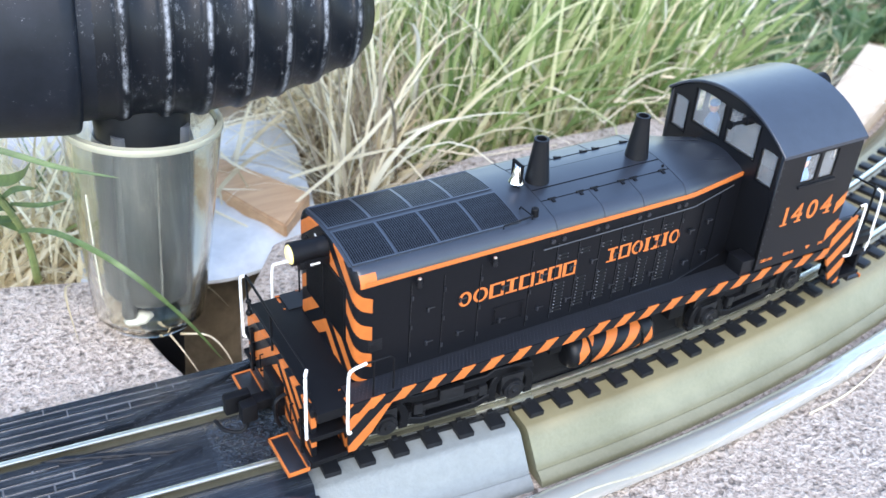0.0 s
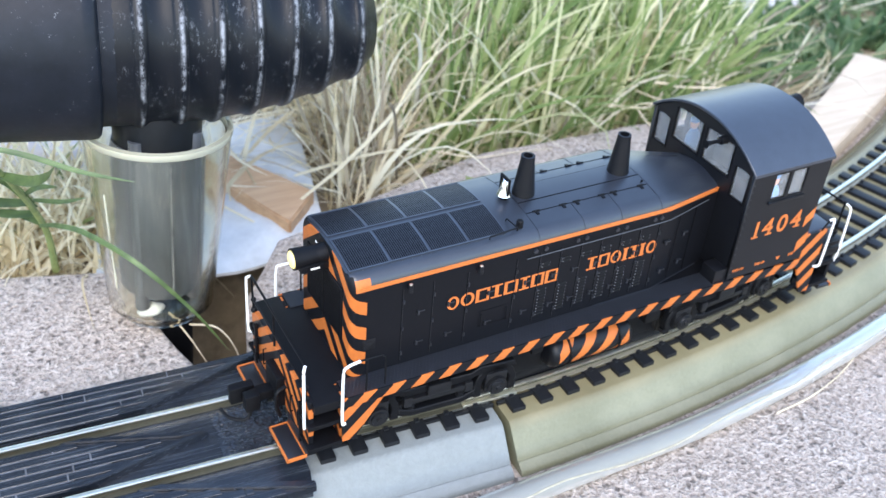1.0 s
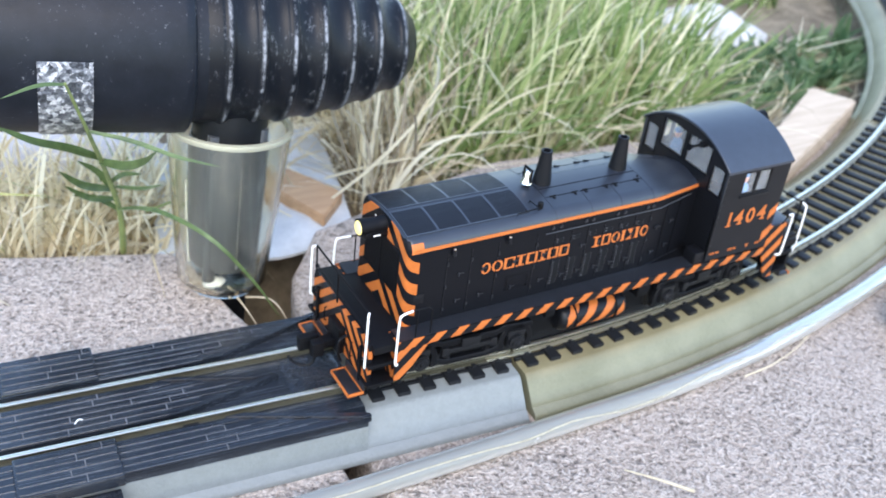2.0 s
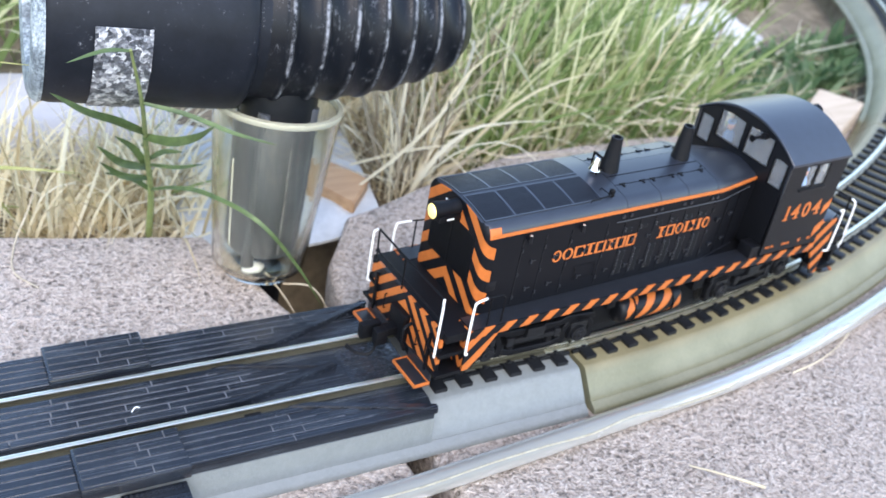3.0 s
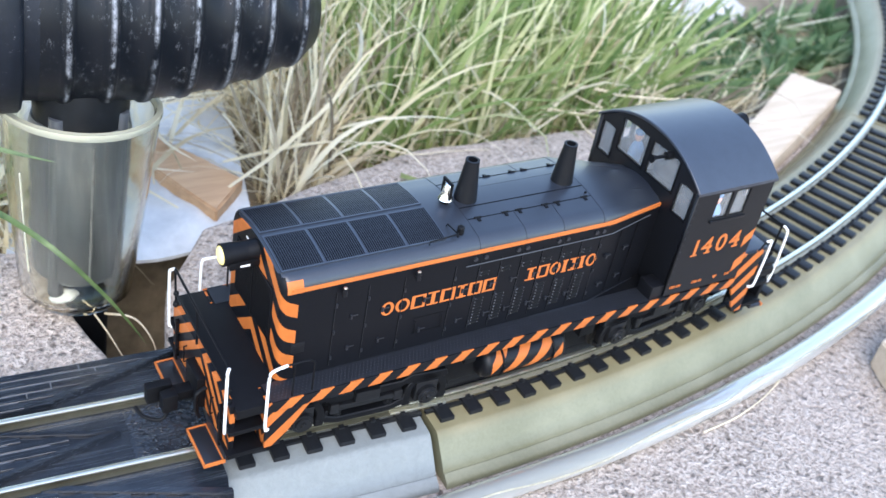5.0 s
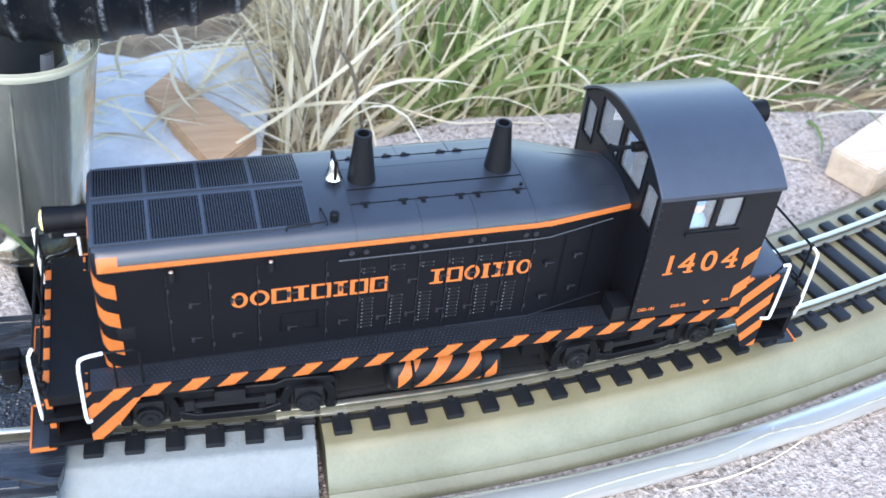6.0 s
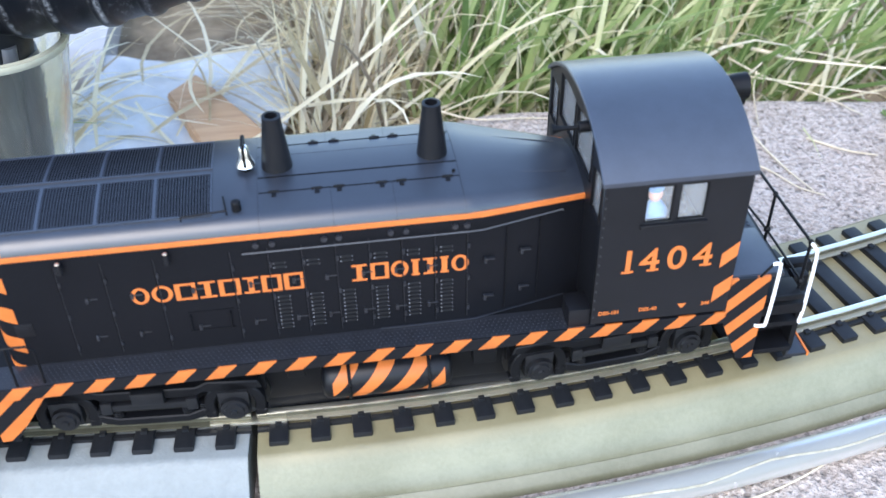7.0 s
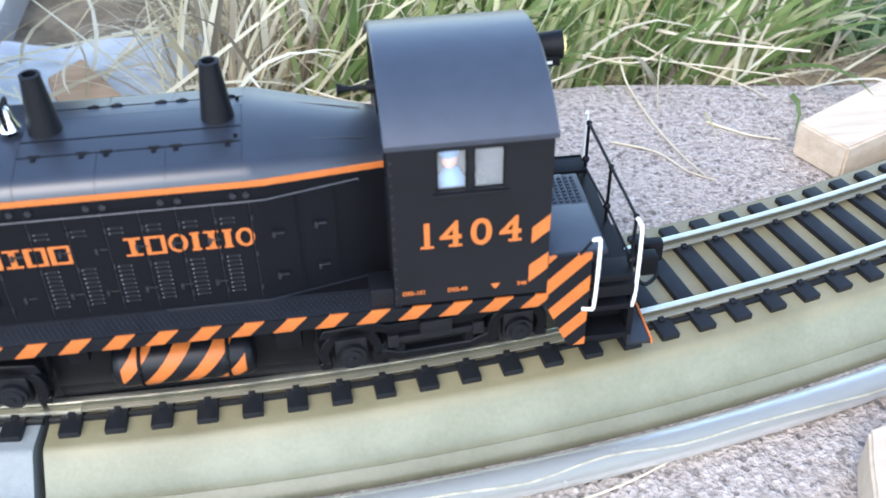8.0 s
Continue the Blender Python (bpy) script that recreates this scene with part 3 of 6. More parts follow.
# raised platforms over the rails' outer sides, with wedge ramps either way
for side in (-1, 1):
    def sv(pts):
        return [(u, side * v) for u, v in pts]
    bm = B()
    prism(bm, sv([(-43.4, 20.0), (-43.4, 20.8), (-100, 20.8), (-100, 10.6), (-71, 10.6)]), -1.8, -0.45)
    wedges = [part("wedge_pad", bm, crossing_black, crossing, "black plank wedge beside the rail")]
    bm = B()
    prism(bm, sv([(2 * MID + 43.4, 20.0), (2 * MID + 43.4, 20.8), (2 * MID + 100, 20.8), (2 * MID + 100, 10.6), (2 * MID + 71, 10.6)]), -1.8, -0.45)
    wedges.append(part("wedge_pad", bm, crossing_black, crossing, "black plank wedge beside the rail"))
    for flip in (0, 1):
        bm = B()
        slant = [(-43.4, 19.6), (-43.4, 20.8), (-45.0, 20.8), (-75.5, 10.6), (-71, 10.6)]
        prism(bm, [(u if not flip else 2 * MID - u, side * v) for u, v in slant], -0.5, 0.15)
        bmesh.ops.recalc_face_normals(bm, faces=bm.faces[:])
        bmesh.ops.bevel(bm, geom=bm.edges[:], offset=0.15, segments=2, affect="EDGES")
        part("edging", bm, crossing_black, wedges[flip])
        bm = B()
        prism(bm, [(u if not flip else 2 * MID - u, side * v) for u, v in ((-53.0, 20.5), (-99.4, 20.5), (-99.4, 10.8), (-82.0, 10.8))], -0.46, -0.34)
        part("groove_dust", bm, dusty_groove, wedges[flip], "grey dust in the grooves between planks")
        h = 10.0 / 5
        for r in range(5):
            v = 10.7 + (r + 0.5) * h
            end = -71 + (v - 10.6) * 27.6 / 9.4 - 4.6
            u = -99.5
            while u < end - 1:
                w = min(end, u + rnd.uniform(14, 30))
                lo, hi = (u, w - 0.25) if not flip else (2 * MID - w + 0.25, 2 * MID - u)
                edges = sorted((side * (v - h / 2 + 0.13), side * (v + h / 2 - 0.13)))
                plank(wedges[flip], lo, hi, *edges, -0.7, -0.2)
                u = w
    bm = B()
    box(bm, -120.8, -99.6, side * 10.6, side * 22.2, -2.4, 0.9, 0.4)
    plat = part("platform", bm, crossing_black, crossing, "raised black plank platform")
    bm = B()
    box(bm, -120.2, -100.1, *sorted((side * 11.0, side * 21.8)), 0.85, 0.98)
    part("groove_dust", bm, dusty_groove, plat, "grey dust in the grooves between planks")
    planks(plat, -120.4, -99.9, 10.9 if side > 0 else -21.9, 21.9 if side > 0 else -10.9, 1.15, 5, rnd, gap=0.3, mean=14)
    for u in (-83, -110, -137):
        bm = B()
        box(bm, u - 1.8, u + 1.8, side * 9.4, side * 10.4, -1.8, -0.9, 0.1)
        part("lug", bm, flat_black, crossing)
bm = B()
box(bm, -113.6, -100.6, -28.2, -21.8, -6.4, -3.2, 0.3)
for i in range(12):
    for j in range(6):
        box(bm, -113.0 + i * 1.05, -112.4 + i * 1.05, -27.8 + j, -27.3 + j, -3.3, -2.95)
part("ramp_foot", bm, crossing_black, crossing, "black chequered ramp plate")
# rough cinder patch between the rails
bm = B()
box(bm, -58, -44, -6.8, 6.8, -2.2, -1.5, 0.2)
rr = random.Random(3)
for _ in range(420):
    u, v = rr.uniform(-57.5, -44.5), rr.uniform(-6.4, 6.4)
    s = rr.uniform(0.2, 0.45)
    ball(bm, (u, v, -1.5), s, 5, 3, (rr.uniform(0.8, 1.8), rr.uniform(0.8, 1.6), 0.8))
part("cinder_patch", bm, crossing_black, crossing, "rough black cinder texture")
# joiners at the section joint
for side in (-1, 1):
    bm = B()
    box(bm, -7, 6, side * HALF_GAUGE - 1.25, side * HALF_GAUGE + 1.25, -1.95, -1.3, 0.15)
    part("rail_joiner", bm, steel, crossing, "folded metal rail joiner")
# a curl of white flash on the crossing
bm = B()
wire(bm, smooth_path([(-107.0, -3.0, 0.15), (-106.4, -2.5, 0.6), (-105.8, -2.2, 0.65), (-105.2, -2.2, 0.3)], 5), 0.15, 6)
scrap = part("plastic_scrap", bm, white_wire)
scrap.matrix_basis = STRAIGHT
tagged(scrap, "small curl of white plastic lying on the crossing", "scrap")

# ---- hose beside the track ----
hose_pts = [(-330, 20), (-200, -10), (-100, -27), (-40, -31), (5, -32), (40, -32.0)]
for s in range(40, 700, 30):
    a = s / RADIUS
    p = CURVE_C + (RADIUS + 29.4) * (math.sin(a) * CURVE_DIR - math.cos(a) * CURVE_NOR)
    hose_pts.append((p.x, p.y))
bm = B()
path = smooth_path([(x, y, GROUND + 2.8) for x, y in hose_pts], 5)
wire(bm, path, 2.7, 24)
inner = B()
wire(inner, path, 1.9, 18)
for f in inner.faces:
    f.normal_flip()
inner_me = mesh_of("hose", inner, hose_clear, 80)
bm.transform(Matrix.Scale(MM, 4))
bm.from_mesh(inner_me)
bm.transform(Matrix.Scale(1000, 4))
hose = tagged(part("hose", bm, hose_clear, soft=80), "milky clear vinyl hose lying against the roadbed", "hose")
bm = B()
seam_pts = []
for i in range(1, len(path) - 1, 2):
    d = (path[i + 1] - path[i - 1]).normalized()
    out = Vector((d.y, -d.x, 0))
    a = radians(38 + 40 * noise.noise((i * 0.35, 0.3, 0)) + 22 * noise.noise((i * 0.9, 2.3, 0)))
    seam_pts.append(path[i] + 2.62 * (math.cos(a) * out + Vector((0, 0, math.sin(a)))))
wire(bm, smooth_path(seam_pts, 3), 0.26, 5)
part("seam", bm, seam_cream, hose, "wavy cream moulding seam")

# ---- the model locomotive, x from the hood's nose to the cab ----
loco = thing("model_locomotive", "black model switcher locomotive with orange warning stripes standing on the track", "model locomotive")
SIDE = 17.3          # half width over the sill
DECK = 17.5          # walkway height
HOOD = 12.4          # half width of the hood
HOOD_END = 90.3

# walkway and frame
bm = B()
box(bm, -9.0, 127.0, -SIDE + 0.35, SIDE - 0.35, DECK - 2.2, DECK - 0.1, 0.15)
part("frame", bm, flat_black, loco)
bm = B()
for side in (-1, 1):
    y0, y1 = (HOOD - 0.3, SIDE - 0.3)
    box(bm, -2.5, HOOD_END + 1, side * y0, side * y1, DECK - 0.3, DECK + 0.05)
part("walkway", bm, tread, loco, "black tread plate walkway")
# raised tread lugs on the walkway
bm = B()
for i in range(118):
    for j in range(6):
        x, y = -1.5 + i * 0.78 + (0.39 if j % 2 else 0), -13.1 - j * 0.68
        v = [bm.verts.new((x + dx, y + dy, DECK + 0.05 + h)) for dx, dy, h in ((-0.22, 0, 0), (0, -0.16, 0), (0.22, 0, 0), (0, 0.16, 0), (0, 0, 0.07))]
        for a in range(4):
            bm.faces.new((v[a], v[(a + 1) % 4], v[4]))
tagged(part("tread_lug", bm, tread, loco, soft=0), kind="stuff")
for side in (-1, 1):
    bm = B()
    box(bm, -3.3, 113.2, side * (SIDE - 0.4), side * SIDE, DECK - 2.35, DECK, 0.06)
    part("side_sill", bm, sill_stripe, loco, "sill edge with orange and black stripes")

# hood: lofted cross-sections, rounded over the top, tapering to the cab


def hood_ring(x, w, edge, shoulder, low=DECK, crown=1.1):
    """Cross-section from the deck up one side, over the crowned roof, and down the other."""
    r, flat = edge - shoulder, w - 3.0
    pts = [(x, -w, low), (x, -w, shoulder - 1)]
    for k in range(7):
        a = math.pi / 2 * k / 6
        pts.append((x, -w + 3.0 * (1 - math.cos(a)), shoulder - 1 + (r + 1) * math.sin(a)))
    for k in range(1, 5):
        y = -flat * (1 - k / 4.5)
        pts.append((x, y, edge + crown * (1 - (y / flat) ** 2)))
    return pts + [(p[0], -p[1], p[2]) for p in reversed(pts)]


ROOF_FLAT = HOOD - 3.0


def drape(bm, flat_z=41.4, edge=41.0):
    """Lays what was built on a flat roof at flat_z onto the crowned one."""
    for v in bm.verts:
        v.co.z += edge - flat_z + 1.1 * max(0.0, 1 - (v.co.y / ROOF_FLAT) ** 2)
    return bm


def cut_along(bm, n, axis=1):
    """Splits a long thin bmesh across, so that it can follow the crown."""
    lo, hi = min(v.co[axis] for v in bm.verts), max(v.co[axis] for v in bm.verts)
    for k in range(1, n):
        at, way = [0, 0, 0], [0, 0, 0]
        at[axis], way[axis] = lo + (hi - lo) * k / n, 1
        bmesh.ops.bisect_plane(bm, geom=bm.verts[:] + bm.edges[:] + bm.faces[:], plane_co=at, plane_no=way)
    return bm


bm = B()
rings = [hood_ring(0.0, HOOD - 1.6, 40.6, 38.4)]
for k in range(1, 5):
    a = math.pi / 2 * k / 4
    rings.append(hood_ring(1.6 * (1 - math.cos(a)), HOOD - 1.6 + 1.6 * math.sin(a), 40.6 + 0.4 * math.sin(a), 38.4 + 0.4 * math.sin(a)))
for x in (3.3, 4.0, 35.0, 71.2):
    rings.append(hood_ring(x, HOOD, 41.0, 38.8))
rings.append(hood_ring(72.4, HOOD - 0.12, 40.9, 38.75))
rings.append(hood_ring(HOOD_END + 0.5, 8.0, 38.3, 37.2, crown=0.9))
loft(bm, rings)
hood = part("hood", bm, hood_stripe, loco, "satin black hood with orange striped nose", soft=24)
hood.data.materials.append(hood_top_sheen)
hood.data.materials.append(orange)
# upward faces take the copy with sky sheen in its colour
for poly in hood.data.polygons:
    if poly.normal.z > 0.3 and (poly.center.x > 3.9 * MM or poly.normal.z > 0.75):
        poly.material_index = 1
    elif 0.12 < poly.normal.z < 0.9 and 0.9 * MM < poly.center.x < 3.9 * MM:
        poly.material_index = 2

# orange line along the hood
bm = B()
for side in (-1, 1):
    line = [(1.9, HOOD, 38.3), (71.0, HOOD, 38.4), (73.5, HOOD - 0.1, 38.35), (HOOD_END, 8.05, 36.9)]
    prev = None
    for x, w, z in line:
        quad = [bm.verts.new((x, side * (w + 0.07), z + dz)) for dz in (-0.4, 0.4)]
        inner = [bm.verts.new((x, side * (w - 0.3), z + dz)) for dz in (-0.45, 0.45)]
        if prev:
            bm.faces.new((prev[0], quad[0], quad[1], prev[1]))
            bm.faces.new((prev[1], quad[1], inner[1], prev[3]))
            bm.faces.new((prev[0], quad[0], inner[0], prev[2]))
        prev = quad + inner
bmesh.ops.recalc_face_normals(bm, faces=bm.faces[:])
part("hood_line", bm, orange, loco, "thin orange pinstripe")
# radiator screens on the roof: two rows of four slatted panels
for row, (y0, y1) in enumerate(((-9.6, -0.75), (0.75, 9.6))):
    for c in range(4):
        x0 = 0.8 + c * 8.3
        bm = B()
        box(bm, x0, x0 + 7.9, y0, y1, 40.9, 41.44)
        # the shade between the slats is painted onto this bed
        screen = part("radiator_screen", drape(cut_along(bm, 4)), gap_shade, loco, "black slatted radiator screen")
        for k in range(18):
            bm = B()
            box(bm, x0 + 0.12 + k * 0.432, x0 + 0.32 + k * 0.432, y0 + 0.1, y1 - 0.1, 41.3, 41.54)
            part("slat", drape(cut_along(bm, 3)), slat_black, screen)
        bm = B()
        for a, b, c_, d in ((x0 - 0.2, x0 + 8.1, y0 - 0.25, y0 + 0.1), (x0 - 0.2, x0 + 8.1, y1 - 0.1, y1 + 0.25), (x0 - 0.2, x0 + 0.06, y0, y1), (x0 + 7.84, x0 + 8.1, y0, y1)):
            box(bm, a, b, c_, d, 41.2, 41.6)
        part("screen_frame", drape(cut_along(bm, 4)), roof_sheen_black, screen)
for side in (-1, 1):
    for k in range(16):
        bm = B()
        ball(bm, (3.2 + k * 2.0, side * 10.0, 41.0), 0.13, 6, 4)
        part("rivet", bm, hood_top_sheen, loco)
# hatches, seams and hinges on the roof
bm = B()
box(bm, 40.7, 70.7, -2.75, 2.75, 41.35, 41.5)
part("roof_hatch", drape(cut_along(bm, 4)), hood_top_sheen, loco, "raised roof hatch between dark seams")
for x in (40.5, 51.3, 60.6, 70.9):
    for side in (-1, 1):
        bm = B()
        whole = x in (40.5, 70.9)
        box(bm, x - 0.06, x + 0.06, *sorted((side * (0.0 if whole else 6.2), side * 9.5)), 41.3, 41.46)
        drape(cut_along(bm, 5))
        for k in range(8):
            a0, a1 = math.pi / 2 * (1 - k / 8), math.pi / 2 * (1 - (k + 1) / 8)
            p, q = [(side * (ROOF_FLAT + 3.0 * math.cos(t)), 37.8 + 3.2 * math.sin(t)) for t in (a0, a1)]
            prism(bm, [p, q, (q[0] + side * 0.05, q[1] + 0.03), (p[0] + side * 0.05, p[1] + 0.04)], x - 0.06, x + 0.06, "x")
        part("roof_seam", bm, slat_black, loco)
for side in (-1, 1):
    for y in (2.85, 6.2):
        bm = B()
        box(bm, 40.6, 70.8, side * y - 0.07, side * y + 0.07, 41.3, 41.45)
        part("roof_seam", drape(bm), gap_shade, loco)
    for x in (42.9, 49.3, 52.6, 59.0, 62.0, 69.0):
        bm = B()
        rod(bm, (x - 0.8, side * 6.2, 41.5), (x + 0.8, side * 6.2, 41.5), 0.2, seg=8)
        box(bm, x - 0.35, x + 0.35, *sorted((side * 6.1, side * 7.2)), 41.35, 41.56, 0.06)
        part("hinge", drape(bm), flat_black, loco)
for x in (70.0, 70.2):
    for side in (-1, 1):
        bm = B()
        rod(bm, (x, side * 5.2, 41.4), (x, side * 5.2, 41.75), 0.18, seg=8)
        part("bolt", drape(bm), flat_black, loco)
bm = B()
wire(bm, [(73.5, -5.4, 41.24), (88, -4.2, 39.25)], 0.09, 5)
wire(bm, [(73.5, 5.4, 41.24), (88, 4.2, 39.25)], 0.09, 5)
part("taper_seam", bm, hood_top_sheen, loco)
# exhaust stacks, tapered with an open mouth
for x in (43.6, 67.5):
    bm = B()
    prof = [(2.5, 40.9), (2.45, 41.6), (1.45, 50.2), (1.45, 51.0), (1.0, 51.05), (0.95, 49.0)]
    rings = [[(x + r * math.cos(2 * math.pi * k / 24), r * math.sin(2 * math.pi * k / 24), z) for k in range(24)] for r, z in prof]
    loft(bm, rings)
    part("exhaust", bm, black, loco, "tapered black exhaust stack", soft=40)
# bell on its bracket
bell_x = 38.9
bm = B()
rod(bm, (bell_x, 0, 41.2), (bell_x, 0, 42.2), 1.1, 0.9, 10)
for dy in (-1.5, 1.5):
    rod(bm, (bell_x, dy * 0.5, 42), (bell_x, dy, 44), 0.3, seg=6)
    rod(bm, (bell_x, dy, 44), (bell_x, dy, 46.6), 0.28, seg=6)
rod(bm, (bell_x, -1.6, 46.8), (bell_x, 1.6, 46.8), 0.35, seg=6)
bell = part("bell_bracket", bm, flat_black, loco)
bm = B()
prof = [(1.55, 42.9), (1.3, 43.5), (0.9, 44.6), (0.75, 45.8), (0.3, 46.5)]
loft(bm, [[(bell_x + r * math.cos(2 * math.pi * k / 16), r * math.sin(2 * math.pi * k / 16), z) for k in range(16)] for r, z in prof])
part("bell", bm, plain("polished bell metal", (0.85, 0.85, 0.86), 0.2, metal=1.0, vary=0.05), bell, "small polished silver bell", soft=60)
# small filler valve and grab iron on the roof edge
bm = B()
rod(bm, (37.4, -8.9, 40.9), (37.4, -8.9, 42.2), 0.75, 0.7, 10)
ball(bm, (37.4, -8.9, 42.3), 0.75, 10, 6, (1, 1, 0.6))
part("filler_cap", bm, flat_black, loco)
bm = B()
wire(bm, [(29.5, -10.9, 41.3), (29.5, -10.9, 42.0), (36, -10.3, 42.0), (36, -10.3, 41.3)], 0.16, 6)
wire(bm, [(36, -10.3, 42.0), (35.5, -7.0, 42.2), (35.5, -6.6, 41.4)], 0.14, 6)
part("roof_grab_iron", bm, flat_black, loco)

# number on the nose top, too small to read: a bar
bm = B()
box(bm, -0.06, 0.3, 3.2, 4.6, 38.6, 39.05)
part("number_bar", bm, white_wire, loco)
# headlights
for x0, x1, z in ((-6.6, 1.0, 39.3), (117.2, 112.0, 49.4)):
    bm = B()
    rod(bm, (x1, 0, z), (x0 * 0.4 + x1 * 0.6, 0, z), 2.1, 1.9, 20)
    rod(bm, (x0 * 0.4 + x1 * 0.6, 0, z), (x0, 0, z), 1.9, 2.15, 20)
    box(bm, min(x0, x1) + 1.0, max(x0, x1) - 0.5, -2.0, 2.0, z - 2.4, z - 0.9, 0.2)
    lamp = part("headlight", bm, flat_black, loco, "black cylindrical headlight housing", soft=40)
    bm = B()
    ball(bm, (x0, 0, z), 1.75, 16, 10, (0.35, 1, 1))
    part("lens", bm, lens_white, lamp, "pale yellow lamp lens", soft=60)
    for side in (-1, 1):
        bm = B()
        c = (x0 + x1) / 2
        box(bm, c - 1.7, c + 1.7, side * 1.98, side * 2.12, z - 2.2, z - 1.1)
        board_ob = part("number_board", bm, flat_black, lamp)
        bm = B()
        box(bm, c - 0.9, c + 0.9, side * 2.1, side * 2.17, z - 1.85, z - 1.45)
        part("number_bar", bm, white_wire, board_ob)

# lighter grey that puts edge glints into the colour
glint_grey = plain("grey of painted edge glints", (0.13, 0.135, 0.145), 0.4, vary=0.6, scale=0.3)
# hood side detail: seams, louvers, latches, hand rail
for side in (-1, 1):
    yo = side * (HOOD + 0.02)
    for x in (10.5, 17, 24.5, 35.5, 41.0, 46.0, 51, 56, 61, 66, 71):
        bm = B()
        box(bm, x - 0.08, x + 0.08, yo - 0.05, yo + 0.05, DECK + 1, 36.0)
        seam = part("door_seam", bm, gap_shade, loco)
        # lighter strip beside the seam stands in for the door edge's highlight
        bm = B()
        box(bm, x + 0.09, x + 0.17, yo - 0.05, yo + 0.07, DECK + 1, 36.0)
        part("door_edge", bm, tread, seam)
        for z in (20.4, 26.6, 33.0):
            bm = B()
            rod(bm, (x + 0.3, yo + side * 0.12, z - 0.45), (x + 0.3, yo + side * 0.12, z + 0.45), 0.2, seg=8)
            part("hinge", bm, tread, seam)
    for x in (42.7, 47.7, 52.7, 57.8, 62.8, 67.9):
        for lo, hi in ((19.9, 27.2), (32.2, 34.6)):
            bm = B()
            n = int((hi - lo) / 0.8)
            for k in range(n):
                z = lo + k * 0.8
                prism(bm, [(side * HOOD, z), (side * (HOOD + 0.15), z + 0.02), (side * (HOOD + 0.05), z + 0.3), (side * HOOD, z + 0.32)], x - 0.9, x + 0.9, "x")
            louver = part("louver", bm, flat_black, loco, "stacked black louver slats")
            # lighter boxes at the slat ends stand in for their bright glints
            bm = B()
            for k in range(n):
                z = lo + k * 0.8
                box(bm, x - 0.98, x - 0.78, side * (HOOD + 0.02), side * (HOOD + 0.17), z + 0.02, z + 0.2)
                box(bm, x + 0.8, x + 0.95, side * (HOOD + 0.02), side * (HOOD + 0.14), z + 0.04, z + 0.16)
            part("slat_end", bm, glint_grey, louver, "slat ends in lighter grey, glints put into the colour")
    for x in (14, 20.5, 29.5, 38, 44.5, 49.5, 55, 60, 65, 74, 80):
        for z in (22.0, 29.6):
            w = 0 if x < 73 else (x - 73.5) * 0.24
            bm = B()
            box(bm, x - 0.22, x + 0.22, side * (HOOD - w - 0.2), side * (HOOD - w + 0.42), z - 0.55, z + 0.45, 0.1)
            box(bm, x - 0.2, x + 1.5, side * (HOOD - w - 0.5), side * (HOOD - w + 0.1), z - 0.12, z + 0.12, 0.04)
            part("latch", bm, tread, loco)
    for x in (28.5, 34.5):
        bm = B()
        wire(bm, [(x - 0.2, side * HOOD, 24.5), (x - 0.2, side * (HOOD + 0.4), 24.5), (x - 0.2, side * (HOOD + 0.4), 21.5), (x - 0.2, side * HOOD, 21.5)], 0.12, 5)
        part("grab_iron", bm, flat_black, loco)
    bm = B()
    box(bm, 27.9, 34.9, side * (HOOD - 0.1), side * (HOOD + 0.1), 21.2, 21.4)
    box(bm, 27.9, 34.9, side * (HOOD - 0.1), side * (HOOD + 0.1), 25.0, 25.15)
    part("door_seam", bm, flat_black, loco)
    bm = B()
    rail_pts = [(37.5, side * (HOOD + 0.5), 35.75), (71, side * (HOOD + 0.5), 35.9), (73.5, side * (HOOD + 0.4), 35.9), (86.5, side * 9.6, 35.9), (86.7, side * 9.0, 35.2)]
    wire(bm, rail_pts, 0.12, 6)
    part("hood_handrail", bm, plain("worn grey wire", (0.06, 0.064, 0.07), 0.4), loco, "thin grey hand rail along the hood")
    for x in (11.6, 26.7):
        bm = B()
        rod(bm, (x, side * HOOD, 36.4), (x, side * (HOOD + 0.9), 36.4), 0.5, 0.55, 10)
        rod(bm, (x, side * (HOOD + 0.9), 35.7), (x, side * (HOOD + 0.9), 37.5), 0.5, 0.45, 10)
        lamp = part("class_lamp", bm, black, loco)
        bm = B()
        ball(bm, (x, side * (HOOD + 0.9), 37.5), 0.36, 10, 6, (1, 1, 0.6))
        part("lamp_cap", bm, bare_metal, lamp, "bright metal cap")
    for x in (39.6, 42.0, 49.6, 51.8, 59.5, 61.8, 69.2, 71.0):
        bm = B()
        rod(bm, (x, side * (HOOD - 0.1), 36.9), (x, side * (HOOD + 0.4), 36.9), 0.48, seg=8)
        part("rivet_boss", bm, tread, loco)
    bm = B()
    foot = [(57.0, HOOD + 0.1), (72.4, HOOD + 0.02), (88.0, 8.75)]
    for (xa, ya), (xb, yb) in zip(foot, foot[1:]):
        prism(bm, [(xa, side * ya), (xb, side * yb), (xb, side * (yb + 0.16)), (xa, side * (ya + 0.16))], DECK + 0.05, DECK + 0.3)
    part("kick_strip", bm, slat_black, loco, "thin raised strip along the hood's foot")
    for x in (77.5, 83.0):
        w = (x - 73.5) * 0.24
        bm = B()
        box(bm, x - 0.06, x + 0.06, side * (HOOD - w - 0.1), side * (HOOD - w + 0.07), DECK + 1, 35.0)
        part("door_seam", bm, flat_black, loco)
    bm = B()
